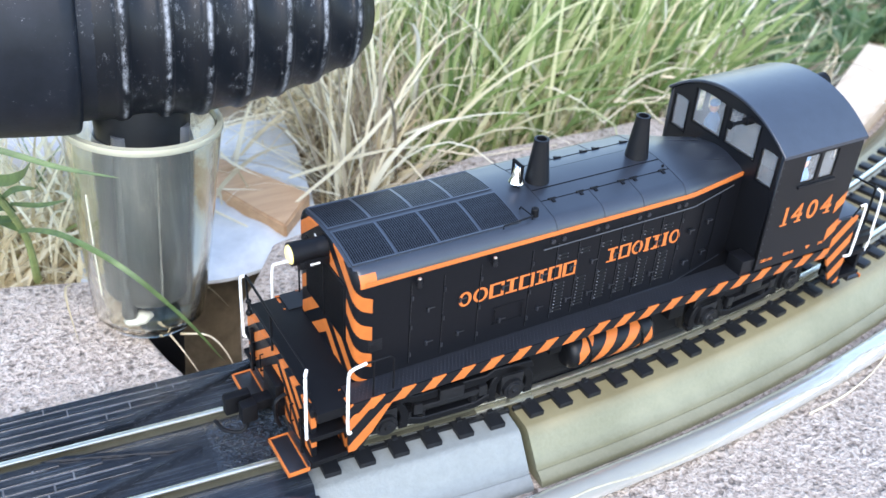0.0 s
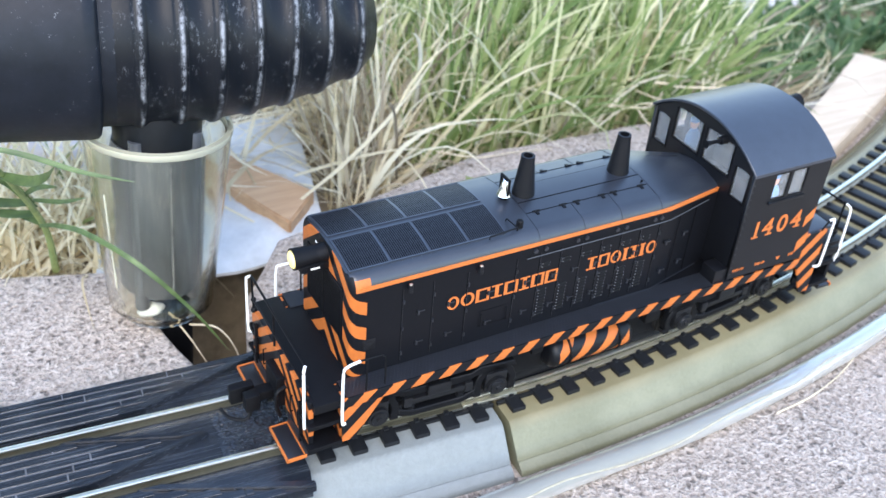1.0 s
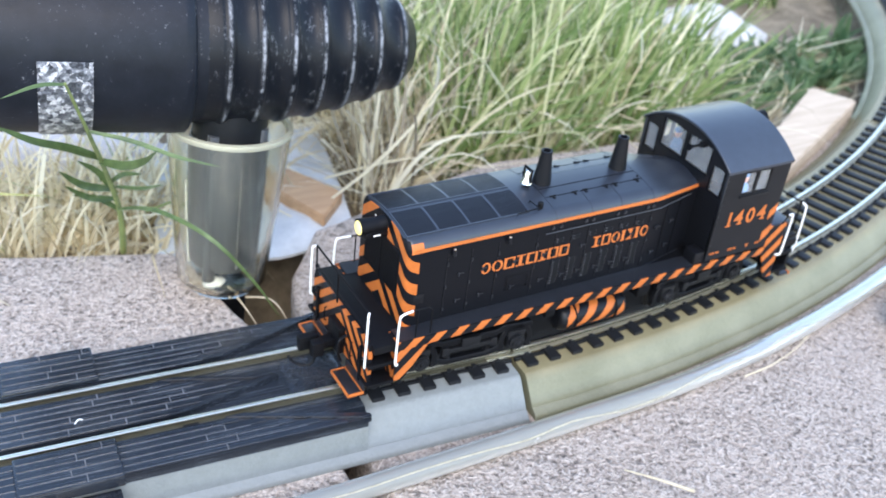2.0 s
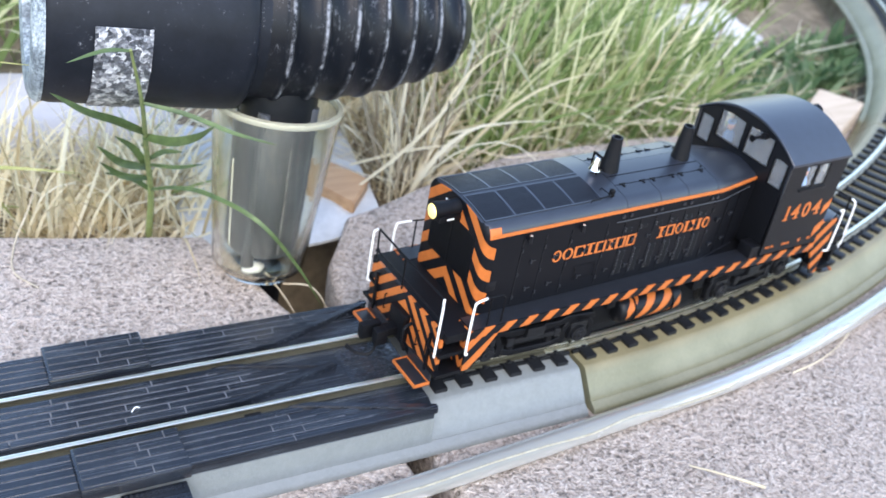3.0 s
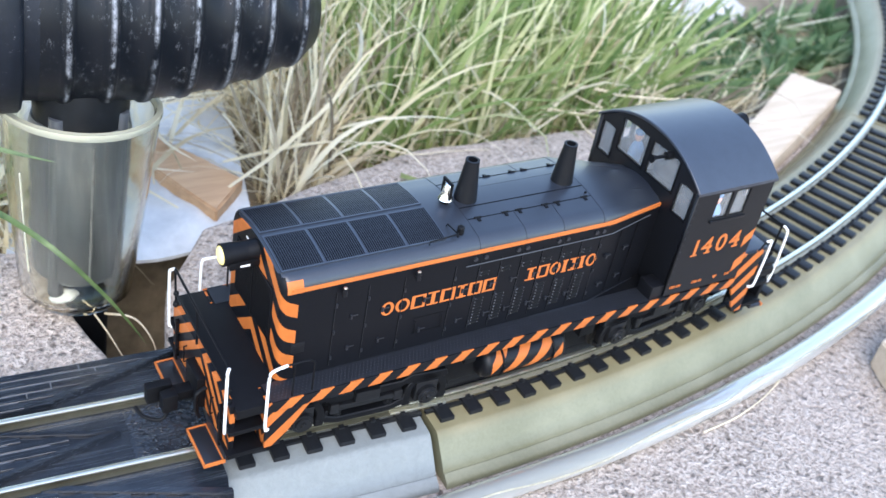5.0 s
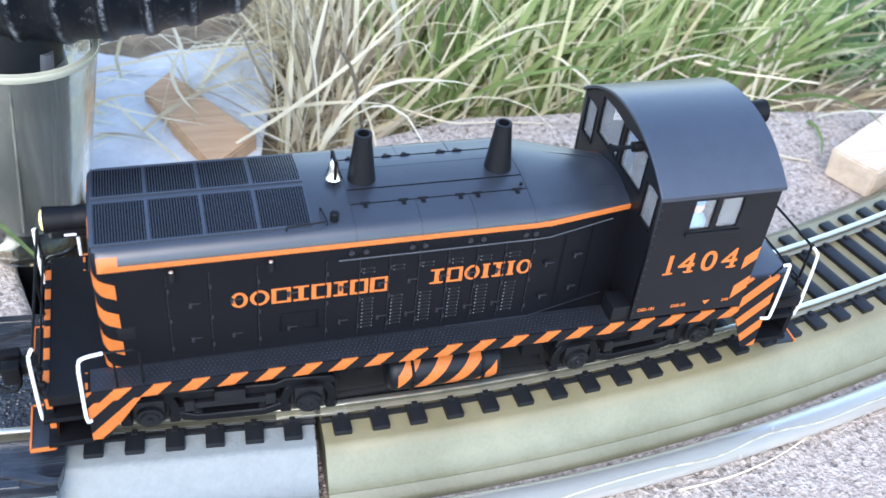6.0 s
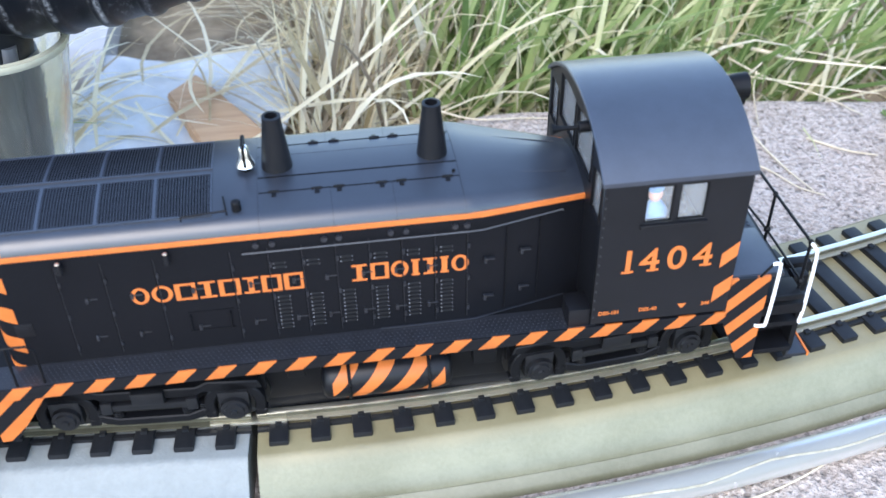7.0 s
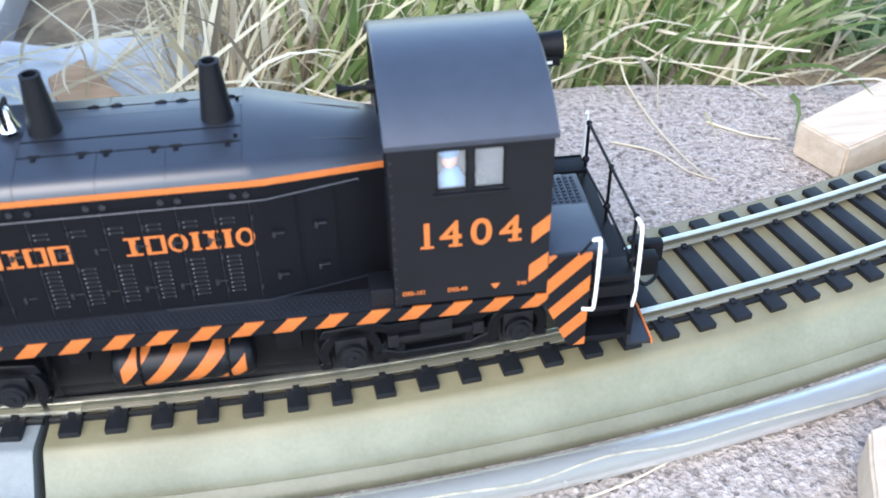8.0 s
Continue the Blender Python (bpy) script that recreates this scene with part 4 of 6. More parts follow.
    box(bm, 2.5, 5.2, side * (HOOD - 0.1), side * (HOOD + 0.12), 23.6, 26.2, 0.08)
    box(bm, 2.9, 4.8, side * (HOOD - 0.1), side * (HOOD + 0.2), 24.2, 25.6, 0.06)
    part("side_vent", bm, black, loco)

# nose grille: a slatted shutter in the hood front
bm = B()
box(bm, -0.25, 0.3, -8.4, 8.4, 24.2, 36.4, 0.1)
for k in range(29):
    box(bm, -0.36, 0, -8.1, 8.1, 24.5 + k * 0.4, 24.68 + k * 0.4)
box(bm, -0.5, 0, -0.12, 0.12, 24.2, 36.4)
part("radiator_grille", bm, flat_black, loco, "black slatted nose grille")

# cab
CAB0, CAB1, CABLOW, EAVE, APEX = 90.3, 112.8, 18.1, 45.0, 51.6


def roof_z(y, lift=0.0):
    return EAVE + (APEX - EAVE) * (1 - (abs(y) / SIDE) ** 2.15) + lift


wall = 0.9
side_holes = [(96.7, 100.95, 37.7, 44.3), (101.75, 106.1, 37.7, 44.3)]
for side in (-1, 1):
    pierced("cab_side", [(CAB0, CABLOW), (CAB1, CABLOW), (CAB1, EAVE + 0.4), (CAB0, EAVE + 0.4)], [[(a, c), (b, c), (b, d), (a, d)] for a, b, c, d in side_holes], side * (SIDE - wall), side * SIDE, "y", black, loco, "satin black cab side with paired windows")
# cab ends with four arched windows each
END_WINDOWS = [(-15.7, -11.2, 37.4, 44.6), (-9.6, -0.7, 40.9, 48.6), (0.7, 9.6, 40.9, 48.6), (11.2, 15.7, 37.4, 44.6)]
for x0, x1, name in ((CAB0, CAB0 + wall, "cab_front"), (CAB1 - wall, CAB1, "cab_back")):
    arch = [(y, roof_z(y, -0.1)) for y in [(SIDE - 0.95) * (1 - 2 * k / 24) for k in range(25)]]
    holes = [[(w[0], w[2]), (w[1], w[2]), (w[1], min(w[3], roof_z(w[1]) - 1.2)), ((w[0] + w[1]) / 2, min(w[3] + 0.3, roof_z((w[0] + w[1]) / 2) - 1.2)), (w[0], min(w[3], roof_z(w[0]) - 1.2))] for w in END_WINDOWS]
    pierced(name, [(-SIDE + 0.95, CABLOW), (SIDE - 0.95, CABLOW)] + arch, holes, x0, x1, "x", black, loco, "black cab end with four windows")
    for w in END_WINDOWS:
        top = min(w[3], roof_z(w[0]) - 1.2, roof_z(w[1]) - 1.2)
        bm = B()
        fx0, fx1 = (x0 - 0.15, x1 + 0.05) if x0 == CAB0 else (x0 - 0.05, x1 + 0.15)
        for a, b, c, d in ((w[0] - 0.25, w[1] + 0.25, w[2] - 0.3, w[2] + 0.05), (w[0] - 0.25, w[0] + 0.1, w[2], top), (w[1] - 0.1, w[1] + 0.25, w[2], top)):
            box(bm, fx0, fx1, a, b, c, d, 0.06)
        frame_ob = part("window_frame", bm, flat_black, loco)
        bm = B()
        box(bm, (x0 + x1) / 2 - 0.1, (x0 + x1) / 2 + 0.1, w[0], w[1], w[2], max(top, w[2] + 1) + 1.0)
        pane = part("window_pane", bm, pane_clear, frame_ob, "clear window pane", soft=0)
        pane.visible_shadow = False
for side in (-1, 1):
    for a, b, c, d in side_holes:
        bm = B()
        yy = side * (SIDE - 0.45)
        for p, q, r, s in ((a - 0.02, b + 0.02, c - 0.02, c + 0.3), (a - 0.02, b + 0.02, d - 0.25, d + 0.02), (a - 0.02, a + 0.25, c, d), (b - 0.25, b + 0.02, c, d)):
            box(bm, p, q, yy - 0.25, yy + 0.25, r, s)
        f = part("window_frame", bm, flat_black, loco)
        bm = B()
        box(bm, a, b, yy - 0.1, yy + 0.1, c, d)
        pane = part("window_pane", bm, pane_clear, f, "clear window pane", soft=0)
        pane.visible_shadow = False
    bm = B()
    box(bm, 96.2, 106.6, side * (SIDE - 0.2), side * (SIDE + 0.5), 36.9, 37.5, 0.12)
    part("window_sill", bm, black, loco)
# rivets up the cab's corners
for side in (-1, 1):
    for k in range(14):
        bm = B()
        ball(bm, (CAB0 + 0.3, side * SIDE, 19.6 + 1.8 * k), 0.17, 6, 4)
        part("rivet", bm, tread, loco)
# roof: an arched shell with overhang
bm = B()
rings = []
for x in (CAB0 - 0.5, CAB0 - 0.35, CAB1 + 0.35, CAB1 + 0.5):
    inset = 0.15 if x in (CAB0 - 0.5, CAB1 + 0.5) else 0
    top = [(x, y, roof_z(y * SIDE / (SIDE + 0.35), 0.75 - inset)) for y in [(-1 + 2 * k / 32) * (SIDE + 0.35) for k in range(33)]]
    low = [(x, y, roof_z(y * SIDE / (SIDE + 0.35), inset)) for y in [(1 - 2 * k / 32) * (SIDE + 0.35) for k in range(33)]]
    rings.append(top + low)
loft(bm, rings)
part("cab_roof", bm, roof_sheen_black, loco, "arched satin black cab roof", soft=35)
# cab floor, pale interior lining and control stand
bm = B()
box(bm, CAB0 + 1, CAB1 - 1, -SIDE + 1, SIDE - 1, 26.0, 27.0)
part("cab_floor", bm, flat_black, loco)
bm = B()
box(bm, 101.5, 104.5, -13, -8.5, 27.0, 39.2, 0.4)
ball(bm, (103.4, -14.6, 37.9), 1.0, 10, 8)
part("control_stand", bm, flat_black, loco)
# two seated figures in the cab, plain shapes of one mesh each


def figure(x, y, low):
    """A rounded body, a head and a cap."""
    bm = B()
    loft(bm, [[(x + 0.2 + a * math.cos(2 * math.pi * k / 14), y + 0.7 * b * math.sin(2 * math.pi * k / 14), z) for k in range(14)] for a, b, z in ((1.7, 1.7, low), (1.9, 1.8, 35), (2.0, 1.8, 38.4), (1.2, 1.3, 39.8), (0.6, 0.6, 40.4))])
    ball(bm, (x - 0.1, y, 42.6), 1.3, 14, 8, (1.0, 0.8, 0.7))
    n = len(bm.faces)
    ball(bm, (x, y, 41.5), 1.15, 14, 10, (0.95, 0.8, 1.2))
    bm.faces.ensure_lookup_table()
    for f in bm.faces[n:]:
        f.material_index = 1
    ob = part("cab_figure", bm, shirt_blue, None, soft=80)
    ob.data.materials.append(skin_plain)
    return tagged(ob, "small flesh-coloured and blue plastic figure seated in the cab", "figurine", "figures in the cab")


figure(98.8, -15.2, 27.05)
figure(98.6, 11.6, 27.05)
# toolbox steps beside the hood at the cab front
for side in (-1, 1):
    bm = B()
    box(bm, 86.8, CAB0, side * (SIDE - 4.9), side * (SIDE - 0.5), DECK, 21.0, 0.15)
    part("cab_step", bm, black, loco)
# horn on the roof front
bm = B()
loft(bm, [[(x, -6.5 + r * math.cos(2 * math.pi * k / 14), 48.6 + r * math.sin(2 * math.pi * k / 14)) for k in range(14)] for x, r in ((84.6, 0.95), (84.9, 0.8), (86.0, 0.4), (88.6, 0.35), (88.7, 0.9), (90.4, 0.9))])
part("horn", bm, flat_black, loco, "slim black air horn", soft=40)
# rivets up the cab's front corner
bm = B()
for z in range(20, 44):
    ball(bm, (CAB0 + 0.5, -SIDE - 0.02, z), 0.1, 5, 3)
part("rivets", bm, black, loco)

# side step wells and striped panels, front and rear
for side in (-1, 1):
    y0, y1 = side * (SIDE - 0.5), side * SIDE
    bm = B()
    prism(bm, [(-3.4, 6.4), (-1.0, 6.4), (5.0, DECK - 2.36), (-3.4, DECK - 2.36)], y0, y1, "y")
    part("step_panel", bm, panel_stripe, loco, "orange striped step panel")
    bm = B()
    prism(bm, [(119.4, 6.4), (116.7, 6.4), (112.9, DECK - 2.36), (112.9, 24.4), (119.4, 24.4)], y0, y1, "y")
    part("step_panel", bm, panel_stripe, loco, "orange striped step panel")
    for xs, dirn, levels in ((-3.4, -1, (6.6, 12.2)), (119.4, 1, (7.6, 13.4, 18.9))):
        for k, z in enumerate(levels):
            bm = B()
            box(bm, xs, xs + dirn * 6.9, side * 12.0, side * (SIDE - 0.1 - 0.25 * k), z - 0.7, z, 0.1)
            box(bm, xs, xs + dirn * 6.9, side * (SIDE - 0.5 - 0.25 * k), side * (SIDE - 0.15 - 0.25 * k), z - 0.9, z + 0.15, 0.08)
            part("step", bm, flat_black, loco)
        if dirn < 0:
            bm = B()
            box(bm, -3.3, -2.9, *sorted((side * 12.6, side * (SIDE - 0.6))), 6.0, DECK)
            part("step_riser", bm, riser_stripe, loco, "riser behind the steps with orange stripes")
        bm = B()
        box(bm, xs, xs + dirn * 7.0, side * 12.0, side * 12.6, 5, DECK - 2.2)
        part("step_back", bm, flat_black, loco)
# rear deck
bm = B()
box(bm, CAB1, 119.4, -SIDE + 0.2, 3.7, 17.4, 24.3, 0.1)
box(bm, 119.4, 121.9, -SIDE + 0.7, 3.5, 23.6, 24.3, 0.1)
box(bm, 119.4, 121.4, -12.5, 3.4, 12.0, 23.6)
box(bm, CAB1, 121.4, 3.7, 13.2, 12.0, 17.3, 0.1)
box(bm, 121.4, 126.5, -12.6, 12.6, 8.5, 12.3, 0.1)
part("rear_deck", bm, tread, loco, "black rear platform with a raised side box")
bm = B()
for i in range(8):
    for j in range(8):
        box(bm, 113.5 + i * 1.0, 114.05 + i * 1.0, -4.0 + j * 0.9, -3.5 + j * 0.9, 24.25, 24.45)
part("tread_patch", bm, tread, loco)
bm = B()
box(bm, 113.0, 121.6, -16.4, -4.8, 24.2, 24.42, 0.08)
part("deck_plate", bm, roof_sheen_black, loco, "smooth black deck plate")
# end sills with chevrons, footboards, couplers
for x, d in ((-9.2, -1), (127.0, 1)):
    bm = B()
    box(bm, x - 0.5, x + 0.5, -15.6, 15.6, 5.6, DECK if d < 0 else 14.2, 0.1)
    if d < 0:
        part("end_sill", bm, front_stripe, loco, "end sill with orange chevron stripes")
    else:
        part("end_sill", bm, flat_black, loco, "black rear end sill")
    for side in (-1, 1):
        bm = B()
        box(bm, x + d * 0.3, x + d * 4.4, side * 5.0, side * 14.6, 2.3, 3.0, 0.1)
        box(bm, x + d * 0.3, x + d * 0.8, side * 5.0, side * 14.6, 3.0, 6.0, 0.1)
        fb = part("footboard", bm, tread, loco, "black footboard with a thin orange edge")
        bm = B()
        for a, b, c, e in ((0.5, 4.6, 4.8, 5.1), (0.5, 4.6, 14.5, 14.8), (4.3, 4.65, 4.8, 14.8), (0.75, 1.0, 5.0, 14.6))[0 if d < 0 else 2:3 if d > 0 else 4]:
            box(bm, x + d * a, x + d * b, side * c, side * e, 2.35, 3.2, 0.05)
        part("footboard_edge", bm, orange, fb)
    bm = B()
    box(bm, min(x, x + d * 2.2), max(x, x + d * 2.2), -3.2, 3.2, 6.0, 13.5, 0.3)
    box(bm, min(x + d * 1.5, x + d * 7), max(x + d * 1.5, x + d * 7), -1.3, 1.3, 7.2, 9.4, 0.3)
    box(bm, min(x + d * 5.5, x + d * 10.5), max(x + d * 5.5, x + d * 10.5), 0.6, 2.6, 6.4, 10.4, 0.4)
    box(bm, min(x + d * 5.5, x + d * 8.5), max(x + d * 5.5, x + d * 8.5), -2.8, -0.4, 6.4, 10.4, 0.4)
    cp = part("coupler", bm, flat_black, loco, "black knuckle coupler")
    bm = B()
    wire(bm, smooth_path([(x + d * 6.2, 0.8, 6.6), (x + d * 6.6, 0.5, 3.0), (x + d * 8.2, 0.6, 1.6), (x + d * 10.5, 2.5, 1.5), (x + d * 11.5, 5.0, 2.1)], 6), 0.38, 8)
    part("trip_pin", bm, flat_black, cp)
    bm = B()
    wire(bm, smooth_path([(x + d * 0.8, -4.5, 12.5), (x + d * 2.8, -4.8, 11.5), (x + d * 3.0, -5.0, 8.0), (x + d * 2.2, -5.0, 5.5)], 5), 0.4, 8)
    part("air_hose", bm, flat_black, loco)
    for side in (-1, 1):
        for yy in (7.5, 11.5):
            bm = B()
            wire(bm, [(x + d * 0.5, side * yy, 8.5), (x + d * 1.1, side * yy, 8.5), (x + d * 1.1, side * yy, 12.5), (x + d * 0.5, side * yy, 12.5)], 0.15, 5)
            part("grab_iron", bm, flat_black, loco)
def stanchion_rail(pts, r=0.28):
    bm = B()
    wire(bm, pts, r, 7)
    return bm


# hand rails: black wire with white lower ends
for side in (-1, 1):
    s = side
    # front corner posts
    part("handrail", stanchion_rail(smooth_path([(-9.9, s * 14.6, 26.2), (-10.4, s * 15.2, 25.6), (-10.6, s * 15.6, 24.0), (-10.6, s * 15.6, 12.5), (-10.4, s * 15.4, 11.4), (-9.8, s * 15.0, 11.2)], 4), 0.3), white_wire, loco, "white painted hand rail")
    part("handrail", stanchion_rail(smooth_path([(0.2, s * 16.6, 25.4), (-2.6, s * 17.0, 25.2), (-3.5, s * 17.4, 24.2), (-3.7, s * 17.6, 18), (-3.7, s * 17.7, 12.0), (-3.0, s * 17.5, 11.4)], 4), 0.3), white_wire, loco, "white painted hand rail")
    part("handrail", stanchion_rail([(0.2, s * 16.6, 25.4), (4.6, s * 16.4, 25.2), (5.6, s * 16.4, 24.4), (5.6, s * 16.4, DECK)], 0.2), flat_black, loco, "thin black hand rail")
    part("handrail", stanchion_rail([(1.6, s * 16.6, 25.3), (1.6, s * 16.6, DECK)], 0.2), flat_black, loco)
    part("handrail", stanchion_rail([(-9.9, s * 14.4, 26.2), (-9.7, s * 14.2, DECK)], 0.24), flat_black, loco)
    bm = B()
    ball(bm, (-9.7, s * 14.2, 20.4), 0.6, 8, 6)
    ball(bm, (-9.7, s * 14.2, DECK + 0.2), 0.7, 8, 6)
    part("rail_knob", bm, flat_black, loco)
    # rear
    part("handrail", stanchion_rail(smooth_path([(119.3, s * 17.2, 26.8), (119.9, s * 17.5, 27.1), (120.3, s * 17.7, 26.2), (120.2, s * 17.8, 15.2), (119.6, s * 17.7, 14.0), (118.4, s * 17.6, 14.1)], 4), 0.3), white_wire, loco, "white painted hand rail")
    part("handrail", stanchion_rail(smooth_path([(126.3, s * 15.0, 28.4), (126.6, s * 15.8, 28.0), (126.8, s * 16.4, 26.5), (126.8, s * 16.8, 16.0), (126.6, s * 16.6, 12.8)], 4), 0.3), white_wire, loco, "white painted hand rail")
    part("handrail", stanchion_rail([(119.3, s * 17.2, 26.8), (117.6, s * 17.2, 24.4)], 0.22), flat_black, loco)
part("handrail", stanchion_rail([(-9.9, -14.6, 26.2), (-9.8, 14.6, 26.2)], 0.26), flat_black, loco, "thin black hand rail across the front")
part("handrail", stanchion_rail([(-9.7, -14.2, 20.4), (-9.7, 14.2, 20.4)], 0.22), flat_black, loco)
part("handrail", stanchion_rail([(-9.8, 2.2, 26.2), (-9.7, 2.2, DECK)], 0.24), flat_black, loco)
part("handrail", stanchion_rail([(126.3, -15.0, 28.4), (126.3, 0.0, 27.8), (126.3, 13.4, 27.4)], 0.26), flat_black, loco, "thin black hand rail")
part("handrail", stanchion_rail([(126.3, -14.8, 20.5), (126.3, 0.0, 20.0), (126.3, 13.2, 18.5)], 0.22), flat_black, loco)
for y, z in ((-14.6, 28.4), (-0.6, 27.8), (13.3, 27.4)):
    part("handrail", stanchion_rail([(126.3, y, z), (126.3, y, 16.5)], 0.28), flat_black, loco)
    bm = B()
    ball(bm, (126.3, y, z), 0.5, 8, 6)
    ball(bm, (126.3, y, 20.2), 0.65, 8, 6)
    part("rail_knob", bm, flat_black, loco)
part("handrail", stanchion_rail([(112.9, 12.0, 35.0), (119.5, 12.8, 29.4), (119.5, 12.8, 17.2)], 0.26), flat_black, loco)
# fuel tank with straps
for side in (-1, 1):
    bm = B()
    prof = [(46.9, 1.6), (47.1, 2.9), (47.7, 3.5), (48.6, 3.75), (67.0, 3.75), (67.9, 3.5), (68.4, 2.9), (68.5, 1.6)]
    loft(bm, [[(x, side * 11.4 + r * math.cos(2 * math.pi * k / 24), 6.9 + r * math.sin(2 * math.pi * k / 24)) for k in range(24)] for x, r in prof])
    tank = part("air_tank", bm, tank_stripe, loco, "round tank with orange slanted stripes", soft=40)
    for x in (51.4, 64.6):
        bm = B()
        wire(bm, [(x, side * 11.4 + 3.85 * math.cos(a), 6.9 + 3.85 * math.sin(a)) for a in [2 * math.pi * k / 24 for k in range(25)]], 0.3, 6)
        part("strap", bm, flat_black, tank)
# frame, with low black boxes added to stand in for shade underneath
bm = B()
box(bm, 30, 87, -10.6, 10.6, 2.2, 15.4, 0.5)
box(bm, 28, 89, -10.4, 6.0, -0.6, 2.4, 0.3)
box(bm, 72, 76, -14, 14, 8.5, 13.5, 0.4)
box(bm, 41.5, 44.5, -14, 14, 10, 14.5, 0.4)
part("underframe", bm, flat_black, loco)

journal_black = plain("worn black journal plastic", (0.008, 0.0085, 0.010), 0.42, vary=0.35, spec=0.3)
# trucks: side frames with journal boxes and springs, four wheels each
for cx, turn, dy in ((20.0, -3.5, -0.9), (95.5, 5.0, 0.4)):
    truck = new("truck")
    truck.parent = loco
    truck.matrix_basis = pose(cx * MM, dy * MM, 0, 0, 0, turn)
    tagged(truck, "black truck with sprung side frames")
    for side in (-1, 1):
        bm = B()
        lo, hi = sorted((side * 11.2, side * 13.0))
        prism(bm, [(-18.2, 9.6), (-17.6, 11.3), (-9.5, 11.6), (-7.6, 10.6), (7.6, 10.6), (9.5, 11.6), (17.6, 11.3), (18.2, 9.6), (8.6, 9.4), (7.2, 8.6), (-7.2, 8.6), (-8.6, 9.4)], lo, hi, "y")
        prism(bm, [(-9.8, 5.4), (-8.2, 3.6), (-5.6, 2.9), (5.6, 2.9), (8.2, 3.6), (9.8, 5.4), (8.4, 5.6), (5.6, 4.5), (-5.6, 4.5), (-8.4, 5.6)], lo, hi, "y")
        for u in (-13.4, 13.4):
            arc = [radians(-25 + 230 * k / 12) for k in range(13)]
            prism(bm, [(u + 5.0 * math.cos(a), 6.2 + 5.0 * math.sin(a)) for a in arc] + [(u + 3.3 * math.cos(a), 6.2 + 3.3 * math.sin(a)) for a in reversed(arc)], lo, hi, "y")
            for out in (-1, 1):
                prism(bm, [(u + out * 3.0, 3.2), (u + out * 4.8, 3.2), (u + out * 5.2, 4.6), (u + out * 3.2, 4.8)][::out], lo, hi, "y")
        bmesh.ops.recalc_face_normals(bm, faces=bm.faces[:])
        bmesh.ops.bevel(bm, geom=[e for e in bm.edges if abs(e.calc_face_angle(0)) > 0.7], offset=0.2, segments=1, affect="EDGES")
        sf = part("side_frame", bm, flat_black, truck)
        for u in (-13.4, 13.4):
            bm = B()
            box(bm, u - 2.5, u + 2.5, side * 11.6, side * 13.4, 4.2, 9.4, 0.4)
            rod(bm, (u, side * 13.2, 6.2), (u, side * 14.2, 6.2), 2.3, 2.2, 18)
            rod(bm, (u, side * 14.1, 6.2), (u, side * 14.6, 6.2), 1.7, 1.5, 16)
            rod(bm, (u, side * 14.5, 6.2), (u, side * 14.95, 6.2), 0.7, 0.5, 6)
            part("journal_box", bm, journal_black, sf)
        bm = B()
        box(bm, -6.2, 6.2, side * 12.2, side * 13.5, 6.9, 8.2, 0.25)
        box(bm, -2.6, 2.6, side * 12.6, side * 13.9, 8.2, 10.9, 0.3)
        for u in (-6.8, 6.8):
            box(bm, u - 0.9, u + 0.9, side * 12.4, side * 13.7, 6.4, 8.9, 0.25)
        for u in (-8.4, -5.6, 5.6, 8.4):
            for k in range(5):
                rod(bm, (u, side * 12.1, 4.6 + 0.5 * k), (u, side * 12.1, 4.85 + 0.5 * k), 0.95, seg=10)
        part("spring_gear", bm, journal_black, sf)
        for u in (-9.8, 9.8, 17.2, -17.2):
            bm = B()
            box(bm, u - 0.5, u + 0.5, side * 9.2, side * 10.4, 2.2, 7.0, 0.2)
            part("brake_shoe", bm, dark_metal, sf)
    for u in (-13.4, 13.4):
        for side in (-1, 1):
            bm = B()
            rod(bm, (u, side * 7.4, 5.6), (u, side * 9.6, 5.6), 5.6, 5.45, 32)
            rod(bm, (u, side * 7.0, 5.6), (u, side * 7.5, 5.6), 6.2, seg=32)
            part("wheel", bm, dark_metal, truck, soft=40)
    # gear block, widened with added black boxes that block the lit track behind
    bm = B()
    box(bm, -18.5, 18.5, -8.6, 6.5, -0.6, 14.8, 0.5)
    box(bm, -18.5, 18.5, -10.4, 10.4, 6.0, 14.8, 0.5)
    part("gear_box", bm, flat_black, truck)


# lettering on the cab: the numbers, and small data lines
def letters(text, size, x, z, y, material, name, stretch=1.0, bold=0.0):
    cu = bpy.data.curves.new("letters", "FONT")
    cu.body, cu.size, cu.extrude, cu.offset = text, size * MM, 0.04 * MM, bold * MM
    tmp = new("letters", cu)
    me = bpy.data.meshes.new_from_object(tmp.evaluated_get(bpy.context.evaluated_depsgraph_get()))
    bpy.data.objects.remove(tmp)
    me.materials.append(material)
    ob = new(name, me)
    ob.parent = loco
    ob.matrix_basis = pose(x * MM, y * MM, z * MM, 90, 0, 0) @ Matrix.Diagonal((stretch, 1, 1, 1))
    return ob


for i, ch in enumerate("1404"):
    digit = letters(ch, 6.35, (93.6, 97.0, 101.3, 105.5)[i], 28.25, -SIDE - 0.04, orange, "cab_number", 1.02, 0.07)
    if ch != "0":
        foot = [v.co.x for v in digit.data.vertices if v.co.y < 0.4 * MM]
        mid = digit.location.x / MM + 1.02 * (min(foot) + max(foot)) / 2 / MM
        bm = B()
        box(bm, mid - 0.95, mid + 0.95, -SIDE - 0.05, -SIDE + 0.05, 28.2, 28.6)
        part("number_serif", bm, orange, loco)
